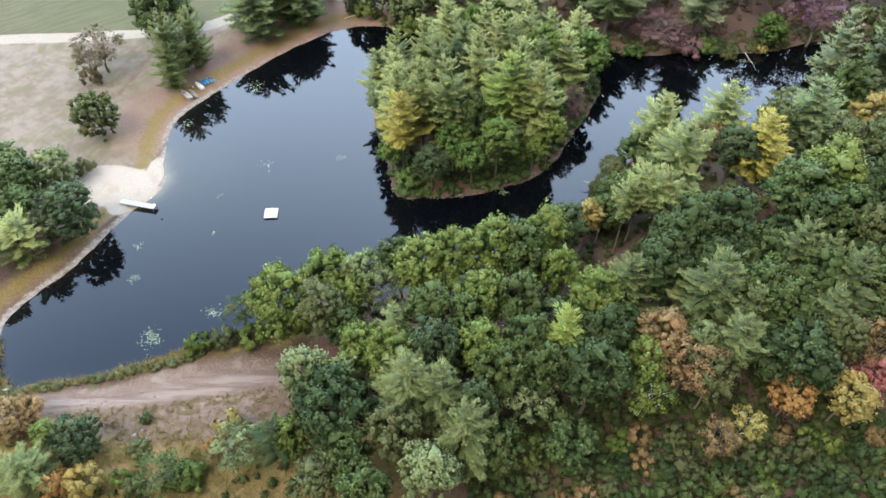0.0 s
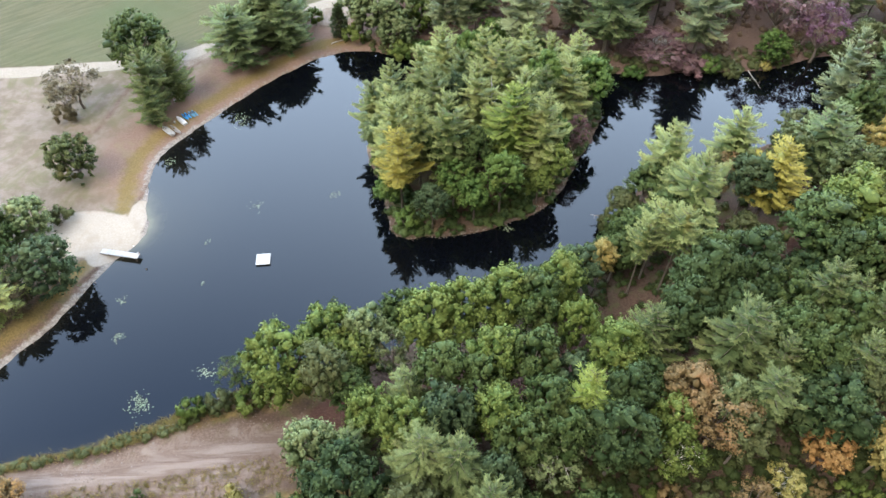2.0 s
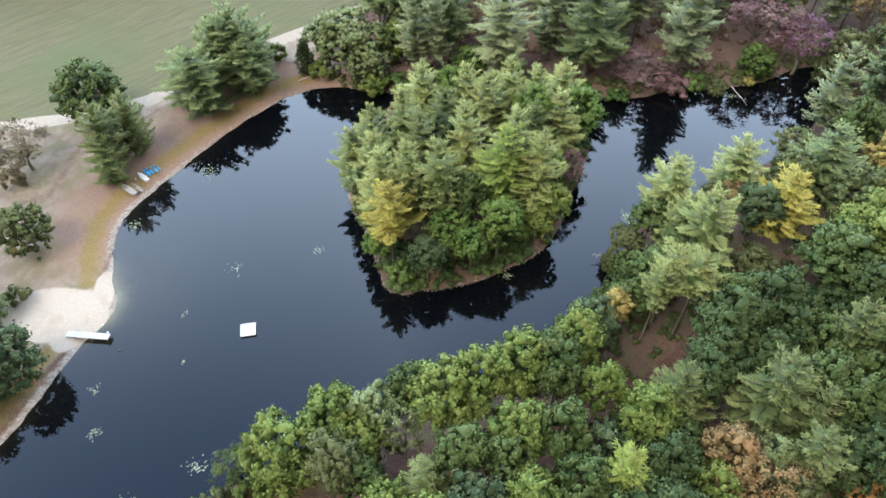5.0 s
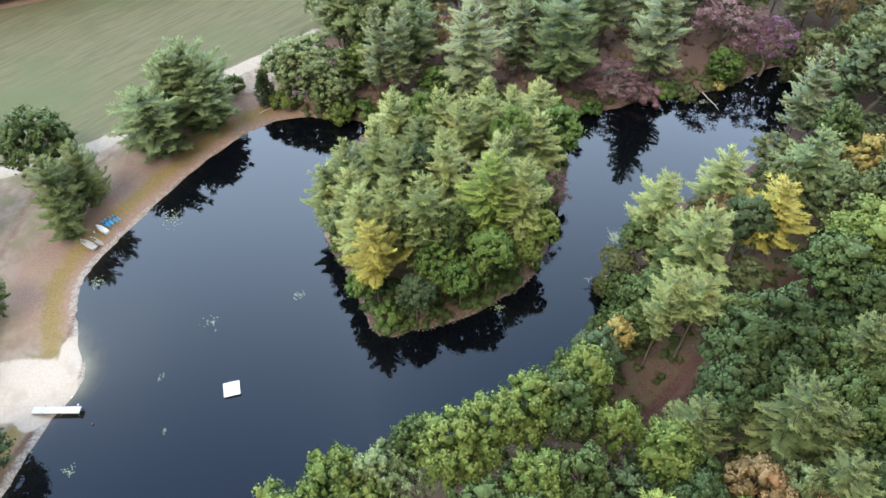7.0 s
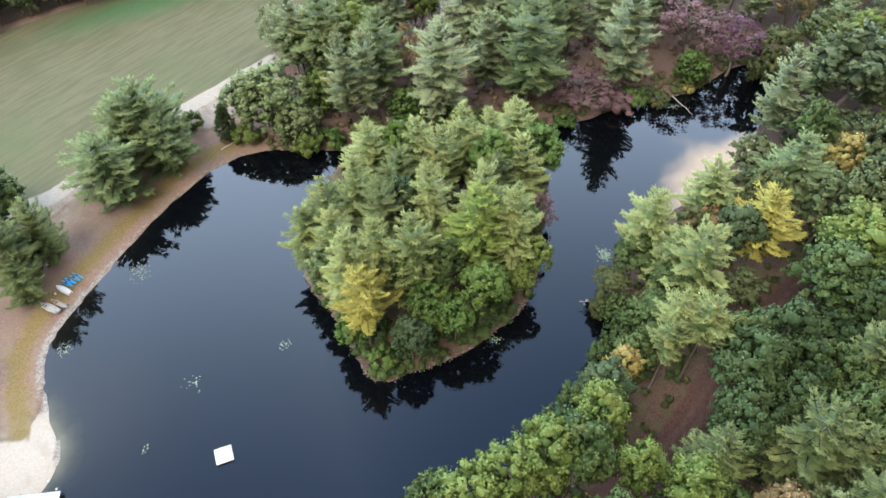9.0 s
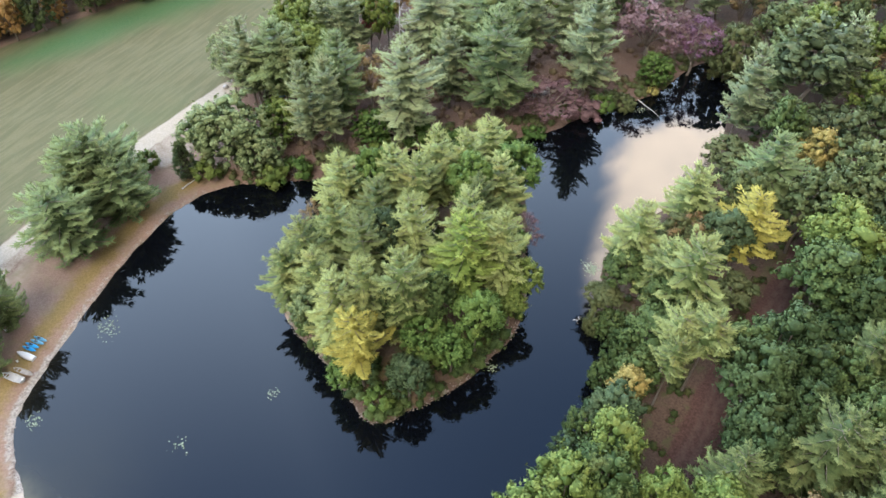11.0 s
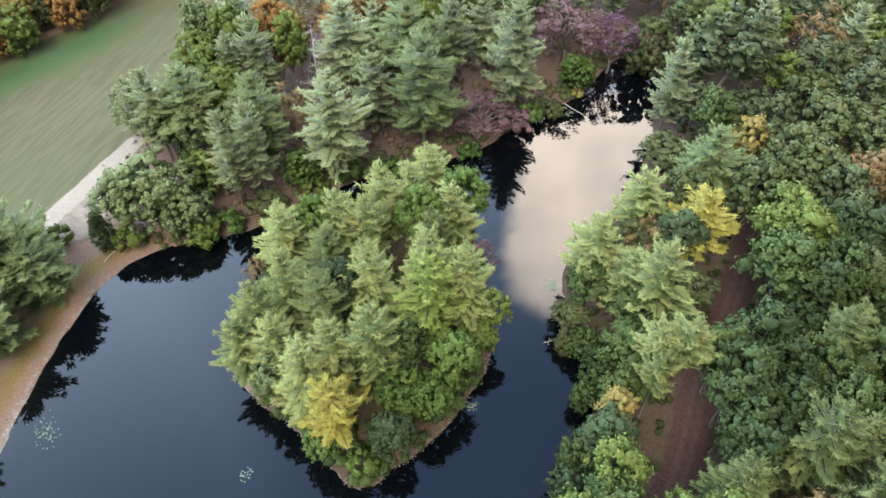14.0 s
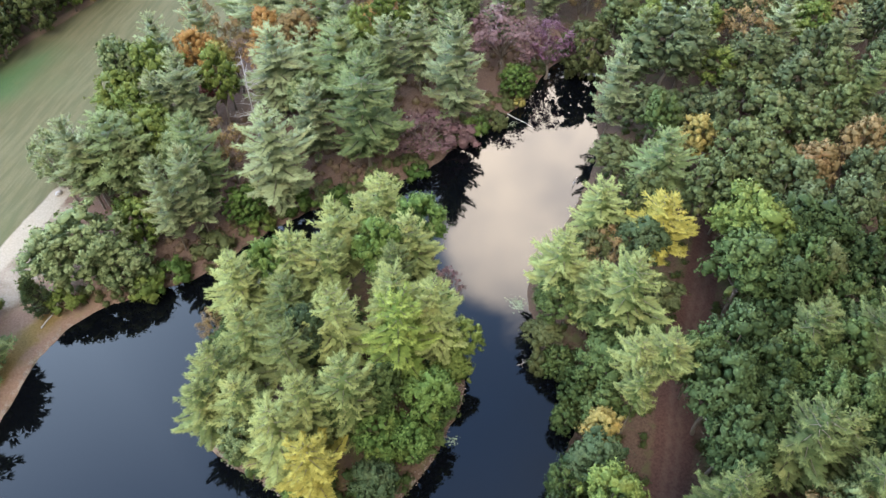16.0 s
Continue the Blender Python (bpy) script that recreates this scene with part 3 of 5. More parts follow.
def ball(level):
    bm = bmesh.new()
    bmesh.ops.create_icosphere(bm, subdivisions=level, radius=1)
    v = np.array([q.co for q in bm.verts])
    f = np.array([[q.index for q in p.verts] for p in bm.faces])
    bm.free()
    return v, f


BALLS = {1: ball(1), 2: ball(2)}


def bent(start, end, bow=0.3, steps=5):
    s = np.linspace(0, 1, steps)[:, None]
    a, b = np.asarray(start, float), np.asarray(end, float)
    return a + (b - a) * s + np.array([[RNG.normal() * bow, RNG.normal() * bow, abs(RNG.normal()) * bow]]) * np.sin(np.pi * s)


def oak_shape(lumps=100, per=40, leaf=0.26, H=20.0, R=5.0, low=0.36, sparse=False, bark=None, lean=0.0, thick=1.0, lump=(0.10, 0.22)):
    """A broad-leaved tree: forked trunk, and a crown of many leafy clumps on a handful of boughs."""
    wood, crown = Soup(), Soup()
    mid = H * (1 + low) / 2
    tall = H * (1 - low) / 2
    shift = np.array([lean, 0.4 * lean, 0])
    fork = np.array([0.15, -0.1, H * max(low, 0.2)]) + 0.45 * shift
    wood.tube(bent((0, 0, -0.4), fork, 0.2, 5), np.linspace(0.34, 0.2, 5) * thick * R / 5, 7)
    boughs = []
    count = 14 if low < 0.2 else 9
    deepest = -1.15 if low < 0.2 else -0.6
    for i in range(count):
        a = 2.4 * i + RNG.uniform(-0.4, 0.4)
        up = deepest + (0.8 - deepest) * (i + 0.5) / count
        flat = math.sqrt(max(0.05, 1 - up * up * 0.85)) if up > 0 else 1 - 0.15 * up * up
        c = np.array([math.cos(a) * R * 0.57 * flat, math.sin(a) * R * 0.57 * flat, mid + tall * 0.70 * up]) + shift
        r = R * RNG.uniform(0.38, 0.5)
        boughs.append((c, np.array([r, r, r * RNG.uniform(0.8, 1.05)])))
    boughs.append((np.array([0, 0, mid + tall * 0.58]) + shift, np.array([R * 0.46, R * 0.46, tall * 0.42])))
    boughs.append((np.array([0, 0, mid]) + shift, np.array([R * 0.5, R * 0.5, tall * 0.5])))
    heart = np.array([shift[0], shift[1], mid - 0.35 * tall])
    for c, r in boughs:
        wood.tube(bent(fork, c, 0.4, 4), np.linspace(0.16, 0.05, 4) * thick * R / 5, 4)
        if not sparse:
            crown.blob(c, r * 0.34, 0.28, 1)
    made = 0
    tries = 0
    tones = RNG.uniform(0, 1, len(boughs))
    while made < lumps and tries < 4000:
        tries += 1
        k = RNG.integers(len(boughs))
        c, r = boughs[k]
        d = unit(RNG.normal(size=3) + np.array([0, 0, 0.45]))
        p = c + d * r * RNG.uniform(0.84, 1.08)
        if any(np.linalg.norm((p - q) / s) < 0.80 for q, s in boughs) or p[2] < H * low * 0.75 + 0.4:
            continue
        made += 1
        lr = R * RNG.uniform(*lump)
        out = unit(0.7 * d + 0.6 * unit(p - heart))
        if sparse:
            wood.tube([c, p], (0.035, 0.012), 3)
        # clumps facing up get a paler tone: light from above put into the colour
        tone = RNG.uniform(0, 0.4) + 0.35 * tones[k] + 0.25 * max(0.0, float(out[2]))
        grow = np.exp(RNG.normal(size=3) * 0.28) * np.array([1.05, 1.05, 0.85])
        if not sparse:
            crown.blob(p - out * lr * 0.25, lr * 0.72 * grow, 0.22, 1, growth_shade=0.45 * tone, out=0.35 * out)
        dirs = unit(RNG.normal(size=(per, 3)) + 0.5 * out + np.array([0, 0, 0.2]))
        # outer leaves paler, inner ones darker: shading between clumps painted in
        leaf_shade = np.repeat(np.clip(0.75 * tone + 0.55 * (dirs @ out) - 0.05, 0, 1.25), 3)
        crown.leaves(p + dirs * lr * grow * RNG.uniform(0.55, 1.3, (per, 1)), dirs, leaf, 0.5, growth_shade=leaf_shade, soft=unit(dirs + 0.4 * out + 0.2 * RNG.normal(size=(per, 3))))
    return wood.mesh("trunk", bark or BARK, True), crown.mesh("crown", LEAF["green"], True), H, R


def pine_shape(whorls=11, twigs=6.2, H=25.0, R=6.0, low=0.24, ragged=0.24, plume=(1.05, 0.30), taper=2.3, tufts=4):
    """A white pine: straight trunk, well-spaced whorls of long boughs, each a flat feathered spray of needles with an upturned tip."""
    wood, crown = Soup(), Soup()
    lean = RNG.normal(size=2) * 0.35
    spine = lambda z: np.array([lean[0] * z / H, lean[1] * z / H, z])
    zs = np.linspace(-0.4, H * 0.985, 7)
    wood.tube([spine(z) for z in zs], np.linspace(0.36, 0.03, 7), 6)
    sky = np.array([0, 0, 1.0])
    turn = RNG.uniform(0, 6.28)
    for w in range(whorls):
        u = min(max((w + RNG.uniform(-0.18, 0.18)) / (whorls - 0.4), 0), 0.97)
        z = H * (low + (1 - low) * u)
        reach = R * (0.66 + 0.34 * min(1, u / 0.25)) * (1 - max(0, (u - 0.12) / 0.88) ** taper) + 0.55
        n = 7 if reach > 4.0 else 6 if reach > 2.4 else 5
        turn += 0.45 + RNG.uniform(0, 0.5)
        # dark core: the shade inside the crown is put into its colour
        crown.blob(spine(z - 0.4), (0.42 * reach, 0.42 * reach, 1.0), 0.25, 1, growth_shade=0.1)
        for b in range(n):
            a = turn + 6.283 * b / n + RNG.normal() * 0.16
            L = reach * RNG.uniform(1 - 1.7 * ragged, 1 + ragged)
            flat = np.array([math.cos(a), math.sin(a), 0])
            cross = np.array([-math.sin(a), math.cos(a), 0])
            start, rise = spine(z + RNG.normal() * 0.3), RNG.uniform(-0.24, 0.02) + 0.75 * u ** 3
            spot = lambda s: start + flat * L * s + np.array([0, 0, L * (rise * s + 0.24 * s ** 3)])
            wood.tube([spot(0), spot(0.8)], (0.07, 0.02), 3)
            k = max(3, int(round(twigs * L / 4.0)))
            # random tone for each bough, paler on higher whorls
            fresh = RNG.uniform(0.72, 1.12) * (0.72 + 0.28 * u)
            at, ways, size, tone, shade = [], [], [], [], []
            for i in range(k + 1):
                s = 0.30 + 0.70 * (i + 0.5 * RNG.uniform()) / k if i < k else 0.92
                for side in (-1, 1) if i < k else (0,):
                    way = unit(flat * (0.72 + 0.5 * s) + cross * side * (1.15 - 0.45 * s) + sky * (rise * 0.6 + 0.18 + 0.25 * s) + 0.10 * RNG.normal(size=3))
                    at.append(spot(s) + cross * side * 0.08)
                    ways.append(way)
                    size.append(max(0.75, 0.36 * L * (1.25 - s)))
                    # paler new growth outwards; inner needles darkened to paint the crown's shade
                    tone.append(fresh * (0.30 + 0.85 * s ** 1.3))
                    shade.append(unit(sky + 0.25 * flat + 0.4 * side * cross))
            at, ways, size, tone, shade = (np.array(q) for q in (at, ways, size, tone, shade))
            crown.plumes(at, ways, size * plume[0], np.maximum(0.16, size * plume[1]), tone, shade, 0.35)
            for j in range(tufts):
                s = (0.35 + 0.6 * RNG.uniform(size=(len(at), 1))) * size[:, None]
                crown.needles(at + ways * s, unit(ways + 0.55 * RNG.normal(size=at.shape) + 0.12 * sky), 0.66, 0.15, growth_shade=np.repeat(tone * 1.05, 3), soft=unit(shade + 0.3 * ways))
    top = spine(H * 0.955) + RNG.normal(size=(18, 3)) * np.array([0.12, 0.12, 0.4])
    crown.needles(top, unit(RNG.normal(size=(18, 3)) * 0.6 + np.array([0, 0, 0.9])), 1.0, 0.18, growth_shade=0.8)
    return wood.mesh("trunk", BARK, True), crown.mesh("crown", LEAF["palepine"], True), H, R


def bush_shape(lumps=24, per=26, leaf=0.24, H=4.0, R=3.0):
    """A shrub: many stems, and clumps of leaves down to the ground."""
    wood, crown = Soup(), Soup()
    for i in range(7):
        a = i * 0.9 + RNG.uniform(-0.3, 0.3)
        wood.tube(bent((0, 0, -0.3), (math.cos(a) * R * 0.6, math.sin(a) * R * 0.6, H * RNG.uniform(0.5, 0.8)), 0.2, 4), (0.07, 0.05, 0.04, 0.02), 4)
    for i in range(lumps):
        d = unit(RNG.normal(size=3) * np.array([1, 1, 0.8]) + np.array([0, 0, 0.35]))
        p = np.array([0, 0, H * 0.42]) + d * np.array([R, R, H * 0.52]) * RNG.uniform(0.45, 0.86)
        p[2] = max(p[2], 0.25)
        lr = R * RNG.uniform(0.20, 0.32)
        tone = RNG.uniform(0, 1)
        crown.blob(p, (lr * 0.8, lr * 0.8, lr * 0.65), 0.16, 1, growth_shade=0.8 * tone, out=0.5 * d)
        dirs = unit(RNG.normal(size=(per, 3)) + 0.6 * d + np.array([0, 0, 0.4]))
        crown.leaves(p + dirs * lr * RNG.uniform(0.7, 1.2, (per, 1)), dirs, leaf, 0.5, growth_shade=tone, soft=unit(dirs + 0.5 * d))
    return wood.mesh("stems", BARK, True), crown.mesh("crown", LEAF["olive"], True), H, R


def juniper_shape(H=10.0, R=2.6):
    wood, crown = Soup(), Soup()
    wood.tube([(0, 0, -0.3), (0.05, 0, H * 0.5), (0, 0.05, H * 0.96)], (0.2, 0.13, 0.03), 6)
    for i in range(90):
        u = RNG.uniform(0, 1) ** 0.8
        r = R * (1 - u) ** 0.7 * min(1, 0.55 + 3 * u) * RNG.uniform(0.7, 1.05)
        a = RNG.uniform(0, 6.283)
        c = np.array([math.cos(a) * r, math.sin(a) * r, 0.4 + (H - 0.6) * u])
        ways = unit(np.array([math.cos(a), math.sin(a), 1.3]) + 0.5 * RNG.normal(size=(34, 3)))
        crown.needles(c + RNG.normal(size=(34, 3)) * 0.22, ways, 0.55, 0.16)
    # dark inner balls paint the shade between the juniper's sprays
    for i in range(6):
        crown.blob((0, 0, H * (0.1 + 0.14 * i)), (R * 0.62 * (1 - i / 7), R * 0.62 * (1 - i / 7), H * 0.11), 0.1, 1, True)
    return wood.mesh("trunk", BARK, True), crown.mesh("crown", LEAF["dkgreen"]), H, R


SHAPES = {
    "oak": [oak_shape(135, 24, 0.27) for i in range(6)],
    "oak_far": [oak_shape(100, 17, 0.34) for i in range(4)],
    "full": [oak_shape(210, 20, 0.28, H=14.0, R=6.0, low=0.10, lump=(0.08, 0.165)) for i in range(3)],
    "full_far": [oak_shape(64, 16, 0.42, H=14.0, R=6.0, low=0.10) for i in range(3)],
    "thin": [oak_shape(80, 42, 0.22, sparse=True, low=0.28) for i in range(3)],
    "birch": [oak_shape(75, 46, 0.24, H=15.0, R=4.0, low=0.42, sparse=True, bark=BIRCH_BARK, lean=1.0, thick=0.55) for i in range(2)],
    "pine": [pine_shape() for i in range(5)] + [pine_shape(9, low=0.40, ragged=0.34) for i in range(2)],
    "tallpine": [pine_shape(7, 6.2, H=23.0, R=5.0, low=0.60, ragged=0.3, taper=2.6) for i in range(2)],
    "pine_far": [pine_shape(10, 4.4, tufts=3) for i in range(3)],
    "broadpine": [pine_shape(10, 6.0, H=15.0, R=5.5, low=0.06, ragged=0.26, taper=3.0) for i in range(3)],
    "bush": [bush_shape() for i in range(4)],
    "juniper": [juniper_shape()],
}
COLOUR_WORDS = {
    "green": "mid-green", "dkgreen": "dark green", "bluegreen": "bluish green", "greygreen": "greyish green", "lime": "yellowish green",
    "palepine": "pale green", "hazepine": "haze-paled green", "hazebluepine": "bluish green", "hazegreen": "hazed green", "greybrown": "greyish brown", "leafgreen": "fresh green", "hazeblue": "hazed bluish green", "pinegreen": "soft green", "limepine": "bright yellow-green", "goldpine": "golden yellow", "yellow": "yellow", "gold": "golden yellow", "orange": "orange", "red": "red", "brown": "brownish",
    "mauve": "dull mauve", "purple": "purple", "olive": "olive green",
}
KIND_WORDS = {
    "oak": ("broadleaf_tree", "broad-leaved tree, dense {} crown,", "tree"),
    "full": ("broadleaf_tree", "broad-leaved tree, low-branched {} crown,", "tree"),
    "thin": ("sparse_tree", "sparse tree with thin {} foliage", "tree"),
    "birch": ("birch_tree", "slender white-trunked birch, {} leaves,", "tree"),
    "pine": ("pine_tree", "tall pine with tiered {} boughs", "tree"),
    "tallpine": ("pine_tree", "tall bare-trunked pine, {} crown,", "tree"),
    "broadpine": ("pine_tree", "bushy low-branched pine, {} boughs,", "tree"),
    "bush": ("shrub", "low spreading {} shrub", "shrub"),
    "juniper": ("juniper", "narrow cone-shaped {} juniper", "tree"),
}


def plant(kind, colour, x, y, H, R, where, far=False, shape=None):
    """One tree or shrub of that height and crown radius."""
    if kind in ("oak", "full", "thin") and H < 6.5:
        kind = "bush"
    name, words, category = KIND_WORDS[kind]
    pool = SHAPES[kind + "_far" if far and kind + "_far" in SHAPES else kind]
    wood, crown, h0, r0 = pool[int(RNG.integers(len(pool))) if shape is None else shape % len(pool)]
    root = new(name)
    if kind in ("oak", "full", "bush"):
        r0 *= 1.02
    root.matrix_world = pose(x, y, ground_at(x, y), 0, 0, RNG.uniform(0, 360)) @ Matrix.Diagonal((R / r0, R / r0, H / h0, 1))
    for key, me in (("stems" if kind == "bush" else "trunk", wood), ("crown", crown)):
        ob = new(key, me)
        ob.parent = root
        if key == "crown":
            ob.material_slots[0].link = "OBJECT"
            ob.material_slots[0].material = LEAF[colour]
    return tagged(root, words.format(COLOUR_WORDS[colour]) + " " + where, category, group=category + "s " + where)


# ---------------------------------------------------------------- trees: where they stand
SOUTH_SHORE = [
    ("full", "lime", -29.4, 76.8, 16.2, 7.0),
    ("oak", "lime", -22.0, 81.2, 17, 5.3),
    ("oak", "greygreen", -15.0, 81.1, 17, 4.2),
    ("oak", "lime", -17.1, 76.8, 15, 3.8),
    ("thin", "greygreen", -10.7, 77.1, 17, 3.5),
    ("oak", "green", -17.5, 70.2, 14, 3.7),
    ("oak", "lime", -4.1, 81.1, 20, 6.1),
    ("oak", "lime", 1.7, 82.8, 21, 5.5),
    ("oak", "lime", 8.8, 84.2, 22, 5.5),
    ("oak", "lime", 6.7, 72.4, 22, 4.9),
    ("oak", "green", 15.4, 83.1, 22, 5.4),
    ("oak", "lime", 19.2, 87.4, 22, 4.7),
    ("oak", "bluegreen", 24.2, 93.2, 17, 4.5),
    ("oak", "gold", 29.2, 95.8, 15, 3.4),
    ("oak", "lime", 21.0, 77.9, 22, 3.6),
    ("oak", "green", -2.3, 70.6, 21, 4.7),
    ("oak", "green", 4.5, 68.0, 21, 4.2),
    ("oak", "green", 13.3, 71.6, 22, 4.5),
    ("oak", "lime", -14.1, 65.1, 16, 4.1),
    ("oak", "olive", -21.8, 73.0, 18, 4.4),
    ("oak", "green", -8.2, 84.2, 17.5, 4.8),
]

SOUTH_WOOD = [
    ("oak", "lime", -8.6, 60.8, 22, 4.2),
    ("oak", "bluegreen", -1.3, 62.4, 22, 4.7),
    ("oak", "lime", 6.2, 61.7, 22, 4.6),
    ("oak", "green", 13.8, 62.7, 22, 4.5),
    ("oak", "lime", 26.3, 72.6, 22, 5.1),
    ("pine", "limepine", 20.2, 63.6, 24.5, 4.2),
    ("oak", "dkgreen", 27.1, 64.4, 22, 4.1),
    ("oak", "dkgreen", 24.3, 57.7, 22, 5.7),
    ("oak", "green", 16.4, 57.8, 22, 3.8),
    ("oak", "green", 8.9, 57.1, 22, 4.5),
    ("pine", "pinegreen", -6.1, 55.1, 24, 5.5),
    ("oak", "dkgreen", -17.3, 51.9, 21, 6.4),
    ("oak", "greygreen", -22.9, 59.2, 18, 4.3),
    ("pine", "pinegreen", -0.7, 53.3, 23, 4.8),
    ("pine", "pinegreen", 3.9, 47.7, 22, 4.8),
    ("birch", "greygreen", 15.1, 55.6, 16, 5.2),
    ("oak", "olive", -7.3, 48.3, 19, 4.6),
    ("oak", "lime", -24.1, 49.2, 14, 3.3),
    ("pine", "dkgreen", -26.9, 48.8, 14, 3.7),
]

SOUTH_EDGE = [
    ("thin", "greygreen", -33.9, 48.5, 10, 4.5),
    ("oak", "green", -15.6, 45.5, 17, 4.6),
    ("oak", "greygreen", -1.8, 42.5, 18, 4.8),
    ("oak", "green", -11.8, 40.3, 16, 4.3),
    ("oak", "olive", -19.5, 42.0, 14, 3.8),
    ("thin", "lime", 13.6, 48.4, 9, 2.8),
    ("oak", "bluegreen", 5.8, 52.1, 21, 3.5),
    ("oak", "green", 8.7, 47.6, 14, 4.2),
]

EAST_WOOD = [
    ("pine", "pinegreen", 32.9, 76.1, 22, 5.1),
    ("oak", "dkgreen", 40.8, 80.9, 22, 5.2),
    ("oak", "dkgreen", 45.3, 86.6, 24, 5.9),
    ("oak", "dkgreen", 54.2, 89.6, 24, 6.0),
    ("pine", "pinegreen", 46.5, 73.2, 26.5, 6.2),
    ("pine", "pinegreen", 49.0, 63.0, 23, 5.0),
    ("oak", "green", 56.6, 74.8, 22, 4.6),
    ("oak", "green", 59.5, 71.1, 22, 4.9),
    ("pine", "pinegreen", 65.0, 82.2, 24, 5.0),
    ("oak", "green", 58.0, 82.0, 22, 4.8),
    ("oak", "green", 70.1, 96.7, 24, 7.3),
    ("oak", "lime", 79.2, 103.3, 24, 6.6),
    ("oak", "green", 76.6, 90.6, 24, 5.3),
    ("oak", "dkgreen", 83.7, 96.9, 24, 5.7),
    ("pine", "pinegreen", 72.7, 75.2, 24, 4.6),
    ("oak", "green", 67.4, 77.1, 22, 4.6),
    ("oak", "dkgreen", 60.0, 62.8, 20, 6.9),
    ("pine", "pinegreen", 66.0, 68.9, 22, 4.5),
]

EAST_COLOUR = [
    ("oak", "brown", 37.5, 65.0, 20, 4.8),
    ("thin", "brown", 41.6, 61.1, 19, 5.7),
    ("oak", "lime", 33.9, 60.8, 18, 4.0),
    ("birch", "lime", 34.8, 57.7, 14, 4.0),
    ("oak", "olive", 45.0, 58.7, 17, 4.0),
    ("oak", "orange", 59.2, 57.1, 13, 3.8),
    ("oak", "gold", 68.0, 56.3, 14, 4.4),
    ("oak", "red", 73.2, 59.5, 14, 3.7),
    ("birch", "yellow", 50.9, 53.6, 10, 3.0),
    ("thin", "brown", 45.2, 50.3, 11, 3.5),
    ("thin", "brown", 74.3, 65.0, 18, 4.5),
    ("oak", "olive", 68.3, 66.0, 19, 4.3),
    ("oak", "greygreen", 43.6, 64.3, 19, 3.4),
]

EAST_BANK = [
    ("pine", "palepine", 63.6, 124.8, 21, 6.1),
    ("pine", "palepine", 48.4, 121.6, 22, 5.7),
    ("pine", "palepine", 47.9, 113.4, 20, 5.0),
    ("pine", "goldpine", 69.0, 114.8, 22, 6.3),
    ("thin", "brown", 59.8, 119.3, 15, 4.7),
    ("pine", "palepine", 50.3, 107.4, 25, 5.9),
    ("oak", "bluegreen", 64.2, 115.0, 18, 5.0),
    ("oak", "olive", 58.2, 121.1, 14, 3.3),
    ("oak", "green", 47.2, 108.6, 15, 5.2),
    ("oak", "green", 38.8, 103.0, 16, 5.5),
    ("oak", "green", 32.8, 98.4, 14, 4.0),
    ("tallpine", "palepine", 39.6, 99.0, 22.6, 3.8),
    ("tallpine", "palepine", 42.4, 95.2, 24, 4.0),
    ("tallpine", "palepine", 36.2, 95.2, 21, 3.0),
    ("oak", "olive", 39.3, 116.7, 8, 3.7),
    ("full", "green", 37.5, 111.3, 8, 3.4),
    ("full", "green", 35.0, 104.2, 11, 4.0),
    ("oak", "green", 43.6, 117.9, 14, 4.5),
    ("oak", "olive", 62.0, 106.5, 9, 4.0),
    ("oak", "green", 50.3, 104.5, 14, 4.5),
    ("full", "green", 21.7, 94.9, 10, 3.9),
    ("full", "bluegreen", 16.5, 92.3, 9, 3.6),
    ("full", "green", 30.7, 103.2, 8, 3.0),
    ("full", "olive", 35.9, 113.9, 6, 2.8),
]

EAST_PATH = [
    ("oak", "lime", 78.4, 98.7, 23, 6.9),
    ("oak", "dkgreen", 72.0, 91.0, 22, 5.3),
    ("oak", "green", 49.3, 92.2, 21, 4.3),
    ("oak", "dkgreen", 54.0, 84.4, 22, 4.5),
    ("oak", "dkgreen", 49.0, 80.0, 22, 4.5),
    ("oak", "dkgreen", 38.7, 77.7, 22, 4.8),
    ("oak", "olive", 80.0, 88.6, 22, 4.6),
    ("oak", "dkgreen", 86.2, 92.8, 23, 6.4),
]

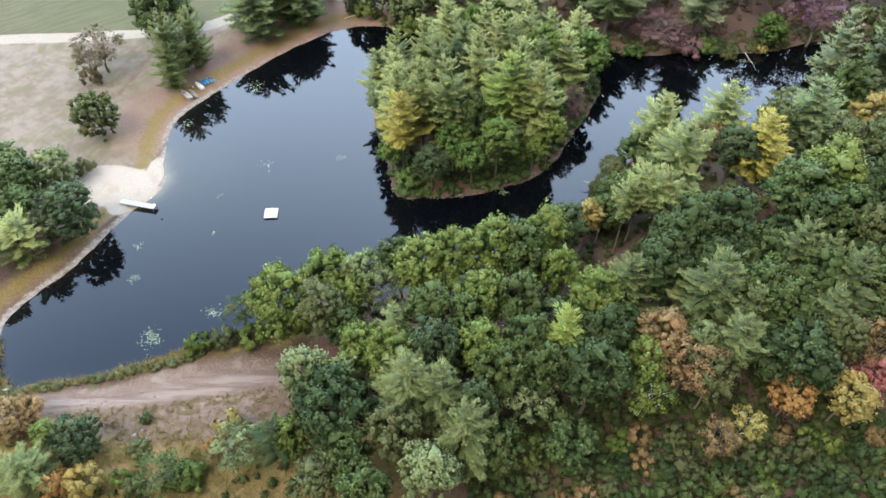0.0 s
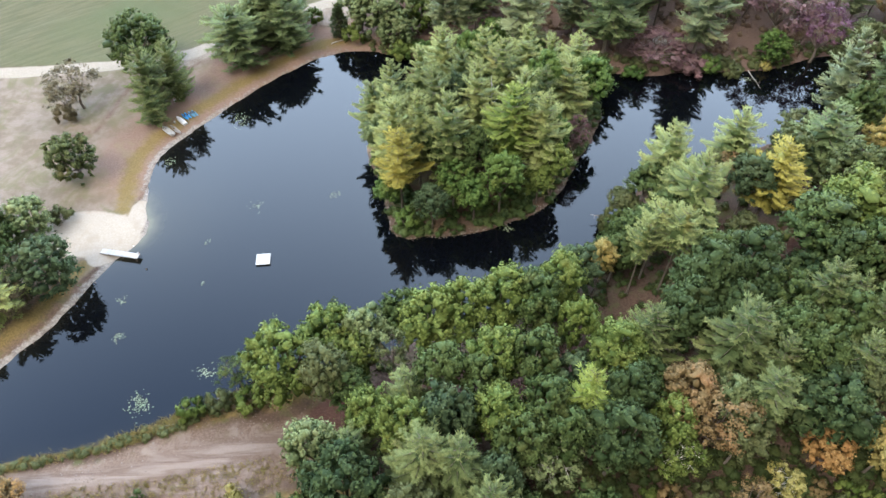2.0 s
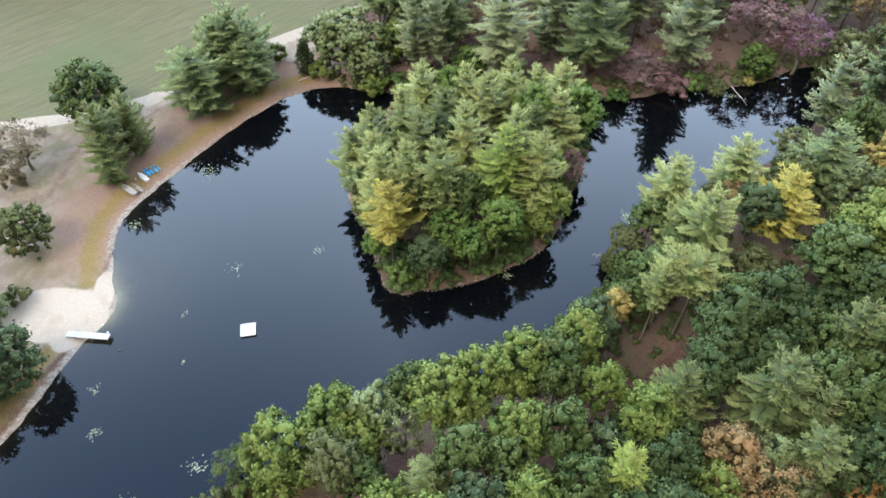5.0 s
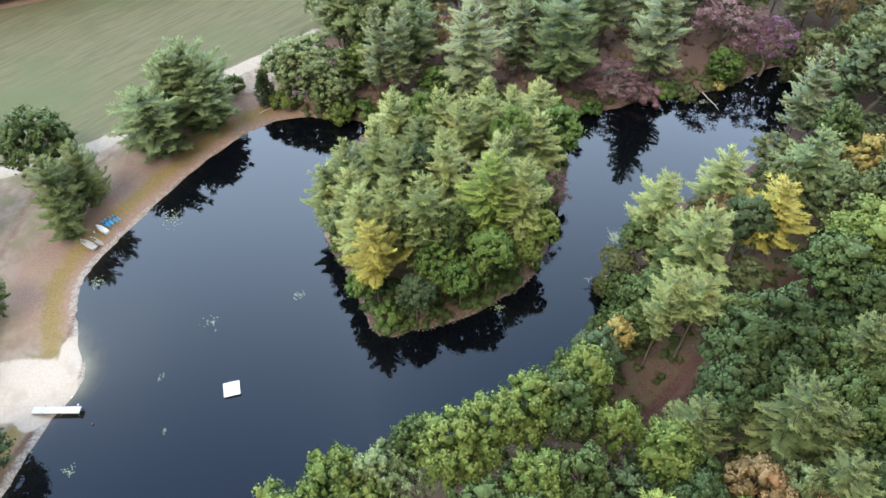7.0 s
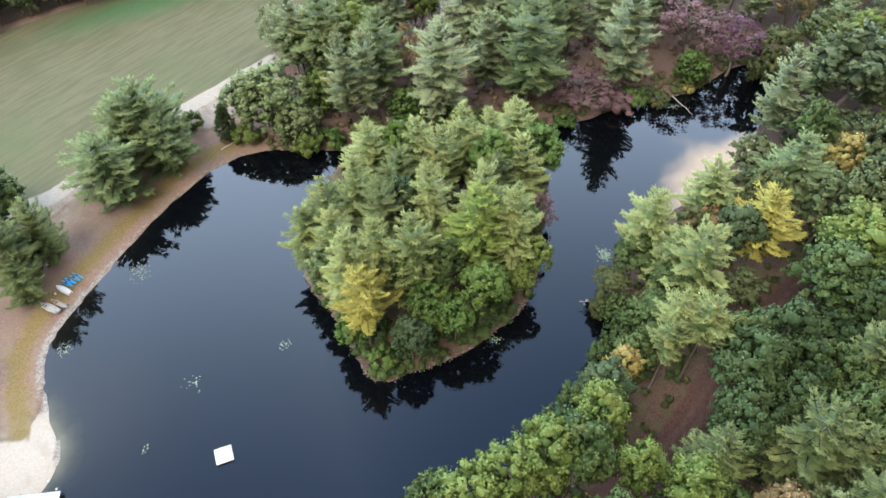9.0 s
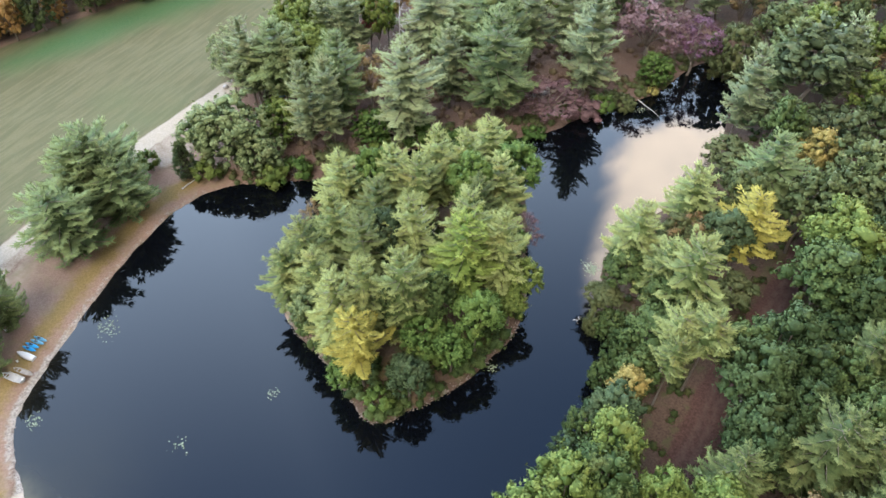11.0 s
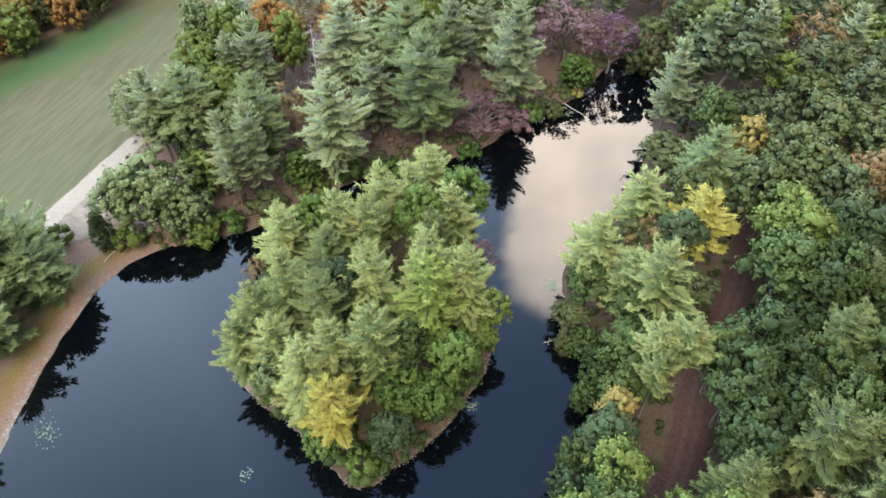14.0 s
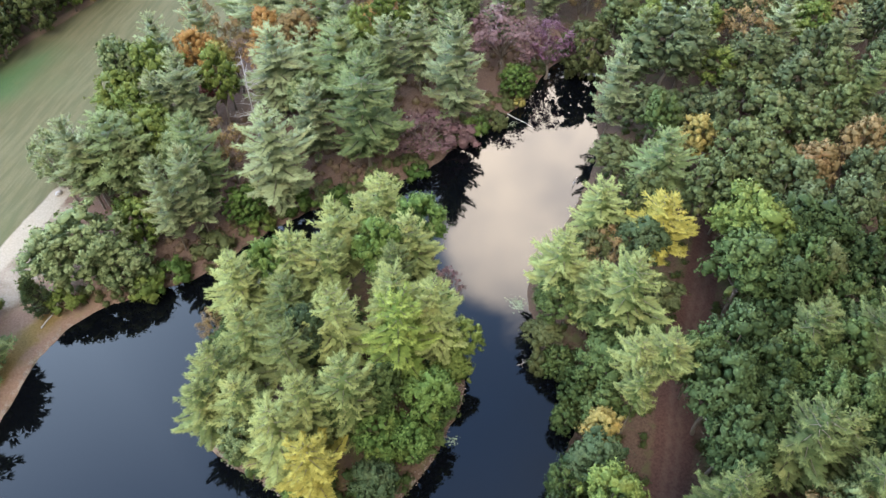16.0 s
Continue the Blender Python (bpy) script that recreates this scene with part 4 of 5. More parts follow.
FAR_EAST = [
    ("pine", "hazepine", 96.4, 147.3, 27, 5.2),
    ("oak", "hazeblue", 115.6, 145.9, 26, 10.8),
    ("pine", "hazepine", 122.9, 145.8, 27, 6.6),
    ("pine", "hazebluepine", 113.3, 153.6, 25, 5.9),
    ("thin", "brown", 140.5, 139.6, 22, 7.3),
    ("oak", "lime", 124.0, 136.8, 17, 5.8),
    ("oak", "hazeblue", 131.0, 132.0, 21, 7.3),
    ("pine", "hazepine", 144.2, 133.7, 24, 5.9),
    ("oak", "hazeblue", 101.7, 139.2, 15, 7.2),
    ("oak", "hazeblue", 108.1, 133.2, 15, 6.1),
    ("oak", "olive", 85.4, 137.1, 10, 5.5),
    ("pine", "hazebluepine", 83.3, 124.7, 23, 7.2),
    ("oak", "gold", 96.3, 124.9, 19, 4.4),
    ("oak", "hazegreen", 122.1, 127.8, 18, 6.6),
    ("oak", "hazegreen", 113.2, 116.8, 22, 7.4),
    ("oak", "hazeblue", 126.6, 119.0, 22, 7.2),
    ("oak", "hazegreen", 113.3, 107.6, 22, 5.9),
    ("oak", "hazegreen", 98.0, 115.9, 22, 6.8),
    ("oak", "hazegreen", 96.5, 108.2, 22, 6.4),
    ("oak", "hazegreen", 82.8, 112.8, 22, 5.8),
    ("oak", "hazegreen", 87.1, 111.0, 22, 5.1),
    ("oak", "hazeblue", 95.6, 102.5, 22, 6.0),
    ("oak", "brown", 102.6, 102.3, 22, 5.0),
    ("oak", "hazeblue", 89.3, 97.2, 22, 5.3),
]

ISLAND_PINES = [
    ("pine", "palepine", -11.2, 144.4, 22.5, 4.6),
    ("pine", "palepine", -15.6, 141.8, 19.5, 4.4),
    ("pine", "palepine", -11.0, 136.5, 22, 5.0),
    ("pine", "palepine", -10.4, 127.8, 25.5, 5.4),
    ("pine", "palepine", -5.0, 127.8, 26.8, 4.4),
    ("pine", "palepine", 1.6, 124.8, 28, 5.2),
    ("pine", "palepine", 7.8, 136.4, 27.5, 5.4),
    ("pine", "limepine", 14.2, 128.6, 26.5, 6.2),
    ("pine", "palepine", 21.8, 127.3, 26, 5.2),
    ("pine", "palepine", 17.1, 133.4, 27, 5.2),
    ("pine", "goldpine", -9.2, 120.7, 23.0, 5.2),
    ("pine", "palepine", 20.5, 153.3, 24.5, 5.1),
    ("pine", "palepine", 1.2, 157.0, 22.8, 5.4),
    ("pine", "pinegreen", -2.0, 137.6, 24.7, 4.6),
    ("pine", "palepine", -4.4, 145.2, 25.5, 4.8),
    ("pine", "palepine", 10.0, 152.6, 24.5, 5.6),
    ("pine", "palepine", 15.0, 148.0, 24, 5.0),
    ("pine", "palepine", 26.4, 152.1, 23, 5.0),
    ("pine", "pinegreen", 4.8, 146.8, 23, 4.6),
    ("pine", "palepine", 34.0, 156.2, 20.5, 5.6),
    ("pine", "palepine", 29.7, 142.4, 23, 5.2),
    ("pine", "pinegreen", 23.0, 139.5, 23, 4.6),
]

ISLAND_LOW = [
    ("oak", "leafgreen", 36.0, 147.3, 20, 5.3),
    ("oak", "leafgreen", 25.0, 131.8, 17, 3.8),
    ("oak", "lime", 24.6, 123.4, 16, 3.6),
    ("oak", "leafgreen", 2.4, 120.2, 14, 4.4),
    ("oak", "leafgreen", 6.4, 116.5, 13, 4.0),
    ("oak", "leafgreen", 12.2, 118.4, 18, 4.5),
    ("oak", "green", -0.7, 126.4, 17, 3.8),
    ("oak", "bluegreen", -2.8, 114.8, 13, 3.8),
    ("oak", "leafgreen", -8.3, 115.8, 5, 3.2),
    ("thin", "mauve", 31.2, 134.8, 14, 3.4),
    ("thin", "brown", -5.7, 157.6, 12, 2.8),
    ("oak", "lime", 21.1, 121.8, 10, 3.5),
    ("oak", "green", 7.0, 124.1, 20, 3.8),
    ("oak", "greygreen", -13.9, 133.9, 16, 3.8),
    ("oak", "leafgreen", -12.2, 121.0, 10, 3.2),
    ("oak", "leafgreen", 24.1, 145.9, 23, 4.9),
    ("oak", "leafgreen", 7.8, 156.2, 22, 4.3),
    ("oak", "bluegreen", 3.3, 139.8, 22, 4.3),
]

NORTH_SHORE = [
    ("pine", "hazepine", 21.1, 209.6, 27, 5.6),
    ("pine", "hazepine", -5.8, 207.1, 26, 4.8),
    ("pine", "hazebluepine", 1.8, 203.3, 25, 7.3),
    ("pine", "hazebluepine", 12.0, 190.4, 27, 5.9),
    ("pine", "hazepine", 1.6, 184.0, 27, 3.9),
    ("pine", "hazepine", 7.6, 184.5, 26, 4.6),
    ("pine", "hazepine", 23.6, 178.8, 29, 7.6),
    ("pine", "hazebluepine", 46.4, 177.2, 30, 8.6),
    ("pine", "hazebluepine", 53.6, 195.1, 27, 7.9),
    ("pine", "hazepine", 70.6, 174.2, 31.5, 7.4),
    ("thin", "brown", 20.6, 193.9, 18, 5.4),
    ("oak", "greygreen", -4.4, 207.6, 17, 5.9),
    ("oak", "greygreen", 1.6, 202.7, 19, 5.9),
    ("oak", "lime", 9.4, 205.0, 20, 5.5),
    ("oak", "greygreen", 10.7, 195.4, 20, 4.5),
    ("oak", "greygreen", 2.6, 208.2, 21, 5.4),
    ("oak", "lime", 11.4, 214.2, 21, 4.8),
    ("thin", "greygreen", -9.4, 213.5, 20, 4.6),
    ("pine", "hazepine", 38.7, 186.4, 24, 5.0),
    ("oak", "lime", 10.2, 221.7, 21, 5.5),
    ("pine", "hazepine", 15.8, 212.6, 23, 5.2),
    ("oak", "orange", 31.5, 223.1, 22, 4.8),
    ("oak", "orange", 50.3, 221.9, 20, 3.9),
    ("pine", "hazepine", 41.3, 203.9, 27, 7.9),
    ("oak", "gold", 34.4, 216.8, 20, 3.7),
    ("oak", "red", 29.3, 216.7, 12, 2.6),
    ("pine", "hazepine", 63.7, 190.0, 26, 5.6),
    ("oak", "brown", 55.5, 215.1, 20, 5.9),
    ("pine", "hazebluepine", 56.6, 186.8, 25, 5.2),
    ("thin", "mauve", 61.1, 174.1, 8, 8.4),
    ("thin", "mauve", 94.7, 182.0, 19, 9.5),
    ("thin", "purple", 103.7, 173.5, 17, 6.8),
]

NORTH_LOW = [
    ("full", "olive", 111.3, 167.7, 18, 6.7),
    ("full", "leafgreen", 92.0, 173.0, 9, 4.7),
    ("full", "yellow", 89.9, 169.9, 3, 1.8),
    ("full", "leafgreen", 16.5, 183.7, 8, 4.9),
    ("full", "olive", 5.4, 179.7, 5, 5.0),
    ("juniper", "hazebluepine", -27.0, 189.5, 10, 3.2),
    ("full", "lime", -34.9, 195.5, 5, 3.1),
    ("broadpine", "hazebluepine", -41.5, 182.8, 15, 6.3),
    ("full", "lime", -23.4, 187.3, 5, 4.1),
    ("full", "leafgreen", -4.2, 179.6, 5, 4.9),
    ("full", "leafgreen", 33.7, 172.7, 6, 4.5),
    ("full", "leafgreen", 26.2, 178.0, 6, 4.7),
    ("full", "leafgreen", 53.4, 168.4, 4, 3.5),
    ("full", "leafgreen", 43.7, 171.0, 5, 4.0),
    ("thin", "mauve", 68.4, 169.8, 5, 5.6),
    ("full", "leafgreen", 74.0, 169.8, 5, 3.7),
    ("full", "olive", 80.5, 168.7, 4, 3.5),
    ("full", "lime", 17.5, 178.7, 4, 3.4),
]

NORTH_NEAR = [
    ("full", "greygreen", -14.4, 191.6, 16, 9.2),
    ("oak", "greygreen", -20.9, 192.1, 14, 5.7),
    ("full", "greygreen", -10.0, 184.2, 11, 5.7),
    ("full", "lime", -2.9, 191.4, 11, 5.3),
    ("full", "lime", -9.5, 180.1, 6, 4.3),
]

NORTH_EDGE = [
    ("broadpine", "hazepine", -6.9, 221.6, 13, 4.7),
    ("broadpine", "hazepine", -0.9, 213.3, 15, 5.7),
    ("broadpine", "hazepine", 7.5, 211.1, 17, 6.2),
    ("full", "lime", -1.7, 202.1, 6, 3.6),
]

WEST_TREES = [
    ("full", "green", -78.6, 176.5, 16, 8.2),
    ("broadpine", "pinegreen", -71.2, 157.2, 18, 4.9),
    ("broadpine", "pinegreen", -66.9, 162.0, 16.5, 4.4),
    ("broadpine", "pinegreen", -70.6, 152.4, 12, 4.0),
    ("thin", "greybrown", -90.8, 158.9, 13, 6.4),
    ("thin", "greybrown", -92.4, 155.4, 9, 4.5),
    ("full", "greybrown", -93.4, 154.2, 5, 3.0),
    ("full", "hazegreen", -84.0, 133.4, 12, 5.6),
    ("full", "bluegreen", -79.9, 101.6, 13, 6.2),
    ("full", "green", -93.1, 109.3, 12, 5.7),
    ("full", "greygreen", -89.0, 115.9, 10, 5.1),
    ("broadpine", "palepine", -87.9, 94.9, 11, 5.3),
    ("full", "greybrown", -85.7, 95.5, 8, 4.0),
    ("full", "greygreen", -101.1, 118.1, 10, 5.2),
    ("full", "olive", -84.2, 119.7, 4, 2.9),
]

NORTH_WEST = [
    ("broadpine", "hazebluepine", -43.5, 188.6, 20, 8.4),
    ("broadpine", "hazebluepine", -52.9, 177.2, 17, 8.2),
    ("broadpine", "hazebluepine", -48.5, 188.1, 18, 7.0),
    ("broadpine", "hazebluepine", -40.0, 185.4, 15, 5.8),
]

SOUTH_WEST = [
    ("full", "brown", -74.3, 55.0, 8, 4.5),
    ("thin", "orange", -71.9, 56.3, 7, 2.6),
    ("oak", "lime", -67.0, 51.8, 7, 2.5),
    ("full", "bluegreen", -61.4, 51.0, 9, 4.2),
    ("broadpine", "pinegreen", -67.7, 45.1, 9, 4.3),
    ("full", "orange", -64.1, 44.0, 6, 3.0),
    ("full", "gold", -59.0, 44.3, 6, 3.4),
    ("thin", "green", -46.2, 45.2, 7, 3.9),
    ("thin", "orange", -39.2, 50.0, 6, 1.7),
    ("thin", "gold", -36.6, 53.5, 6, 3.5),
    ("full", "olive", -50.9, 44.2, 4, 2.4),
    ("full", "lime", -53.4, 45.2, 4, 1.9),
    ("full", "lime", -46.8, 72.2, 5, 3.0),
    ("thin", "green", -38.9, 77.6, 9, 3.5),
    ("full", "olive", -42.3, 73.2, 4, 2.8),
    ("full", "lime", -36.3, 73.2, 4, 3.3),
    ("full", "green", -52.6, 56.6, 2, 1.4),
    ("full", "olive", -52.2, 50.8, 2, 2.3),
    ("full", "lime", -42.8, 45.4, 4, 3.8),
]

FIELD_HEDGE = [
    ("full", "orange", -29.5, 273.5, 13, 4.6),
    ("full", "gold", -20.0, 279.5, 12, 4.2),
    ("full", "hazegreen", -37.5, 271.5, 14, 5.0),
    ("full", "hazeblue", -11.5, 281.5, 15, 5.0),
    ("full", "orange", -48.0, 271.0, 9, 3.6),
]

STANDS = [
    (SOUTH_SHORE, "on the south bank"), (SOUTH_WOOD, "in the southern wood"), (SOUTH_EDGE, "at the wood edge"), (EAST_WOOD, "in the eastern wood"),
    (EAST_COLOUR, "at the autumnal wood edge"), (EAST_BANK, "on the east bank"), (EAST_PATH, "beside the woodland path"), (FAR_EAST, "in the far eastern wood"),
    (ISLAND_PINES, "on the island"), (ISLAND_LOW, "on the island"), (NORTH_SHORE, "on the north shore"), (NORTH_LOW, "on the north shore"), (NORTH_NEAR, "on the north shore"), (NORTH_EDGE, "at the field's edge"),
    (WEST_TREES, "on the dry western bank"), (NORTH_WEST, "between road and pond"), (SOUTH_WEST, "around the sandy clearing"), (FIELD_HEDGE, "beyond the field"),
]
STANDING = [(31.3, 200.5, 4.5), (2, 206, 2.0)]
for rows, where in STANDS:
    for kind, colour, x, y, H, R in rows:
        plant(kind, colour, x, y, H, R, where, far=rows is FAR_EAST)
        STANDING.append((x, y, R))


def inside(poly, x, y):
    hit = False
    for (ax, ay), (bx, by) in zip(poly, poly[1:] + poly[:1]):
        if (ay > y) != (by > y) and x < (bx - ax) * (y - ay) / (by - ay) + ax:
            hit = not hit
    return hit


def fill(poly, kinds, gap, tall, where, seed, far=True, keep=3.0, tries=4000, close=0.76):
    """Trees scattered evenly over a stretch of wood, clear of the path, the water and those already there."""
    rng = np.random.default_rng(seed)
    px, py = zip(*poly)
    made = 0
    for i in range(tries):
        x, y = rng.uniform(min(px), max(px)), rng.uniform(min(py), max(py))
        pick = rng.integers(len(kinds))
        H, R = rng.uniform(*tall), rng.uniform(0.52, 0.68) * gap
        if not inside(poly, x, y) or any((x - a) ** 2 + (y - b) ** 2 < (close * (r + R)) ** 2 for a, b, r in STANDING):
            continue
        q, w = np.array([x]), np.array([y])
        if land(q, w)[0] < keep or distance_to(PATH, q, w, False)[0][0] < 5.0 or distance_to(ROAD, q, w, False)[0][0] < 6:
            continue
        kind, colour = kinds[pick]
        plant(kind, colour, x, y, H * (1.12 if kind == "pine" else 1), R, where, far)
        STANDING.append((x, y, R))
        made += 1
    return made


MIXED = [("oak", "green"), ("oak", "green"), ("oak", "dkgreen"), ("oak", "bluegreen"), ("oak", "dkgreen"), ("oak", "lime"), ("pine", "pinegreen"), ("pine", "pinegreen"), ("oak", "olive"), ("oak", "brown")]
# haze-toned leaf colours for the distant woods
FAR_MIXED = [("oak", "hazegreen"), ("oak", "hazegreen"), ("oak", "hazeblue"), ("oak", "hazeblue"), ("oak", "green"), ("oak", "lime"), ("pine", "hazepine"), ("pine", "hazebluepine"), ("oak", "olive"), ("oak", "brown")]
PINEY = [("pine", "hazepine"), ("pine", "hazebluepine"), ("pine", "hazepine"), ("oak", "greygreen"), ("oak", "lime"), ("thin", "orange"), ("thin", "brown")]
fill([(24, 55), (75, 54), (100, 82), (62, 96), (36, 78)], MIXED, 8.0, (16, 20), "in the eastern wood", 1, close=0.68)
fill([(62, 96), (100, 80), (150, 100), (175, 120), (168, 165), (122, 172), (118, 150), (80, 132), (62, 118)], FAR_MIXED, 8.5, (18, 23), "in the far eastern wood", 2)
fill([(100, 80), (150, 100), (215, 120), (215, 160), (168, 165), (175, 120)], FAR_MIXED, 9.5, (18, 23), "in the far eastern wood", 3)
fill([(118, 178), (168, 166), (215, 160), (185, 195), (150, 215), (120, 205)], PINEY, 9.0, (19, 24), "in the northern wood", 4)
fill([(34, 195), (60, 182), (95, 184), (120, 190), (125, 228), (100, 248), (70, 250), (45, 240), (20, 232), (8, 222)], PINEY, 9.0, (19, 25), "in the northern wood", 5)
fill([(-5, 58), (22, 58), (28, 76), (20, 92), (-12, 82), (-18, 66)], MIXED, 7.5, (15, 19), "in the southern wood", 6, close=0.66)
fill([(-20, 44), (20, 46), (22, 58), (-20, 60)], MIXED, 7.5, (12, 16), "at the wood edge", 7, close=0.66)
fill([(-130, 247), (-47, 267), (-8, 276), (30, 288), (45, 293), (40, 322), (-10, 310), (-130, 275)], [("full", "lime"), ("full", "hazegreen"), ("full", "hazeblue"), ("full", "gold"), ("full", "hazegreen"), ("full", "orange")], 8.4, (13, 18), "beyond the field", 8, close=0.62)
fill([(-102, 88), (-92, 88), (-88, 100), (-98, 122), (-108, 120)], [("oak", "greygreen"), ("oak", "green"), ("oak", "brown")], 8.0, (8, 12), "on the dry western bank", 9)
fill([(-10, 122), (2, 118), (22, 126), (34, 150), (28, 160), (0, 158), (-12, 146)], [("oak", "leafgreen"), ("oak", "green")], 6.5, (11, 16), "on the island", 10, keep=4.0)
SCRUBBY = [("oak", "olive"), ("oak", "green"), ("oak", "green"), ("oak", "dkgreen"), ("oak", "bluegreen"), ("oak", "olive"), ("oak", "dkgreen"), ("oak", "lime"), ("oak", "green"), ("oak", "brown")]
fill([(6, 34), (92, 34), (92, 56), (60, 54), (20, 52), (6, 48)], SCRUBBY, 4.4, (2.2, 5.5), "in the southern scrub", 11, close=0.62)

# ---------------------------------------------------------------- undergrowth, grass and stones
def scatter(name, label, category, mat, poly, count, seed, kind="brush", low=0.3, test=None, size=(0.7, 1.5)):
    """Low growth over a stretch of ground, too dense to count: one joined mesh."""
    global RNG
    RNG = np.random.default_rng(seed)
    soup = Soup()
    px, py = zip(*poly)
    x, y = RNG.uniform(min(px), max(px), count * 3), RNG.uniform(min(py), max(py), count * 3)
    d = land(x, y)
    z = height(x, y, d)
    ok = np.array([inside(poly, a, b) for a, b in zip(x, y)]) & (d > low)
    if test is not None:
        ok &= test(x, y, d)
    for a, b, c in list(zip(x[ok], y[ok], z[ok]))[:count]:
        r = RNG.uniform(*size)
        if kind == "brush":
            tone = RNG.uniform(0, 1)
            soup.blob((a, b, c + r * 0.2), (r * 0.72, r * 0.72, r * 0.55), 0.2, 1, growth_shade=0.8 * tone)
            n = int(22 + 18 * r)
            dirs = unit(RNG.normal(size=(n, 3)) + np.array([0, 0, 0.7]))
            dirs[:, 2] = np.abs(dirs[:, 2])
            soup.leaves(np.array([a, b, c + 0.15]) + dirs * np.array([r, r, r * 0.85]) * RNG.uniform(0.7, 1.15, (n, 1)), dirs, 0.22, 0.5, growth_shade=tone, soft=dirs)
        else:
            n = 16
            at = np.array([a, b, c - 0.05]) + RNG.normal(size=(n, 3)) * np.array([0.3, 0.3, 0.0]) * r
            soup.needles(at, unit(RNG.normal(size=(n, 3)) * np.array([0.45, 0.45, 0.1]) + np.array([0, 0, 1])), 0.55 * r, 0.10, RNG.uniform(0, 1))
    if soup.count:
        tagged(new(name, soup.mesh(name, mat, True)), label, category, kind="stuff")


def off_path(x, y, d):
    return distance_to(PATH, x, y, False)[0] > 3.6


scatter("undergrowth", "dense low scrub of mixed autumn green shrubs", "undergrowth", SCRUB, [(4, 32), (95, 32), (95, 60), (60, 62), (4, 58)], 1000, 21, size=(0.8, 1.9))
scatter("undergrowth", "low green shrubs on the woodland floor", "undergrowth", SCRUB, [(-24, 60), (60, 58), (110, 95), (140, 120), (110, 150), (60, 128), (36, 112), (-22, 80)], 700, 22, test=off_path)
scatter("undergrowth", "leafy shrubs crowding the island shore", "undergrowth", LEAF["green"], [(-20, 110), (45, 110), (45, 168), (-20, 168)], 640, 23, low=0.6, test=lambda x, y, d: (d < 9) & distance_to(ISLAND_LINE, x, y)[1], size=(0.8, 1.7))
scatter("dry_brush", "reddish brown brush among the northern pines", "undergrowth", BRUSH, [(-8, 176), (60, 172), (118, 176), (112, 205), (30, 215), (0, 205)], 520, 24, low=1.5, size=(0.5, 1.5))
scatter("undergrowth", "yellowish green shrubs along the north shore", "undergrowth", LEAF["olive"], [(-26, 176), (60, 166), (122, 168), (120, 182), (40, 186), (-20, 190)], 340, 25, low=0.5, test=lambda x, y, d: d < 7, size=(0.7, 1.6))
scatter("undergrowth", "green shrubs overhanging the east bank", "undergrowth", LEAF["green"], [(14, 92), (40, 98), (50, 124), (75, 134), (98, 146), (116, 158), (100, 150), (60, 120), (36, 98), (14, 84)], 420, 26, low=0.1, test=lambda x, y, d: d < 6, size=(0.8, 1.6))
scatter("undergrowth", "low green bushes along the southern waterline", "undergrowth", LEAF["olive"], [(-88, 60), (-36, 70), (-36, 82), (-88, 74)], 420, 33, low=0.3, test=lambda x, y, d: d < 3.0, size=(0.35, 0.95))
scatter("bank_grass", "tall yellowish grass along the water's edge", "grass", REED, [(-88, 60), (-20, 74), (-20, 86), (-88, 74)], 4200, 27, "grass", 0.15, lambda x, y, d: d < 2.6, (0.9, 1.9))
scatter("meadow_grass", "rough yellow-green meadow grass", "grass", REED, [(-95, 36), (-18, 38), (-20, 56), (-40, 54), (-60, 53), (-95, 56)], 2600, 29, "grass", 1.0, None, (0.8, 1.8))
scatter("meadow_scrub", "patchy green and brown meadow scrub", "undergrowth", SCRUB, [(-95, 34), (-18, 36), (-20, 50), (-40, 49), (-60, 50), (-95, 56)], 120, 30, size=(0.5, 1.3))


def shore_stones(line, count, seed, reach, size, label, test=None):
    global RNG
    RNG = np.random.default_rng(seed)
    soup = Soup()
    pick = RNG.integers(len(line), size=count)
    a, b = line[pick], line[(pick + 1) % len(line)]
    p = a + (b - a) * RNG.uniform(0, 1, (count, 1)) + RNG.normal(size=(count, 2)) * reach
    d = land(p[:, 0], p[:, 1])
    z = height(p[:, 0], p[:, 1], d)
    for (x, y), c, e in zip(p, z, d):
        if e < -0.3 or (test and not test(x, y)):
            continue
        r = RNG.uniform(*size)
        soup.blob((x, y, c + r * 0.2), (r, r * RNG.uniform(0.6, 1), r * 0.6), 0.16, 1)
    tagged(new("shore_stones", soup.mesh("shore_stones", STONE)), label, "stones", kind="stuff")


shore_stones(ISLAND_LINE, 1300, 31, 0.5, (0.06, 0.2), "brown and grey stones along the island's waterline")
shore_stones(POND_LINE, 700, 32, 0.5, (0.07, 0.22), "small pale stones along the western waterline", lambda x, y: x < -22 and y > 72 and not 106 < y < 128)


def clearing_spread(x, y, d):
    return np.hypot((x + 44) / 24, (y - 62.6 - 0.14 * (x + 44)) / 8.6) < 1.0


scatter("clearing_grass", "thin dry grass tufts on the bare clearing", "grass", REED, [(-72, 50), (-26, 52), (-24, 64), (-50, 60), (-72, 58)], 480, 34, "grass", 1.0, clearing_spread, (0.5, 1.1))
CLEARING = np.array([(-44 + 20 * math.cos(a), 62.6 + 2.8 * math.cos(a) + 6 * math.sin(a)) for a in np.linspace(0, 6.2, 40)])
shore_stones(CLEARING, 420, 36, 2.6, (0.05, 0.2), "small pale stones strewn over the bare clearing", lambda x, y: x > -72)


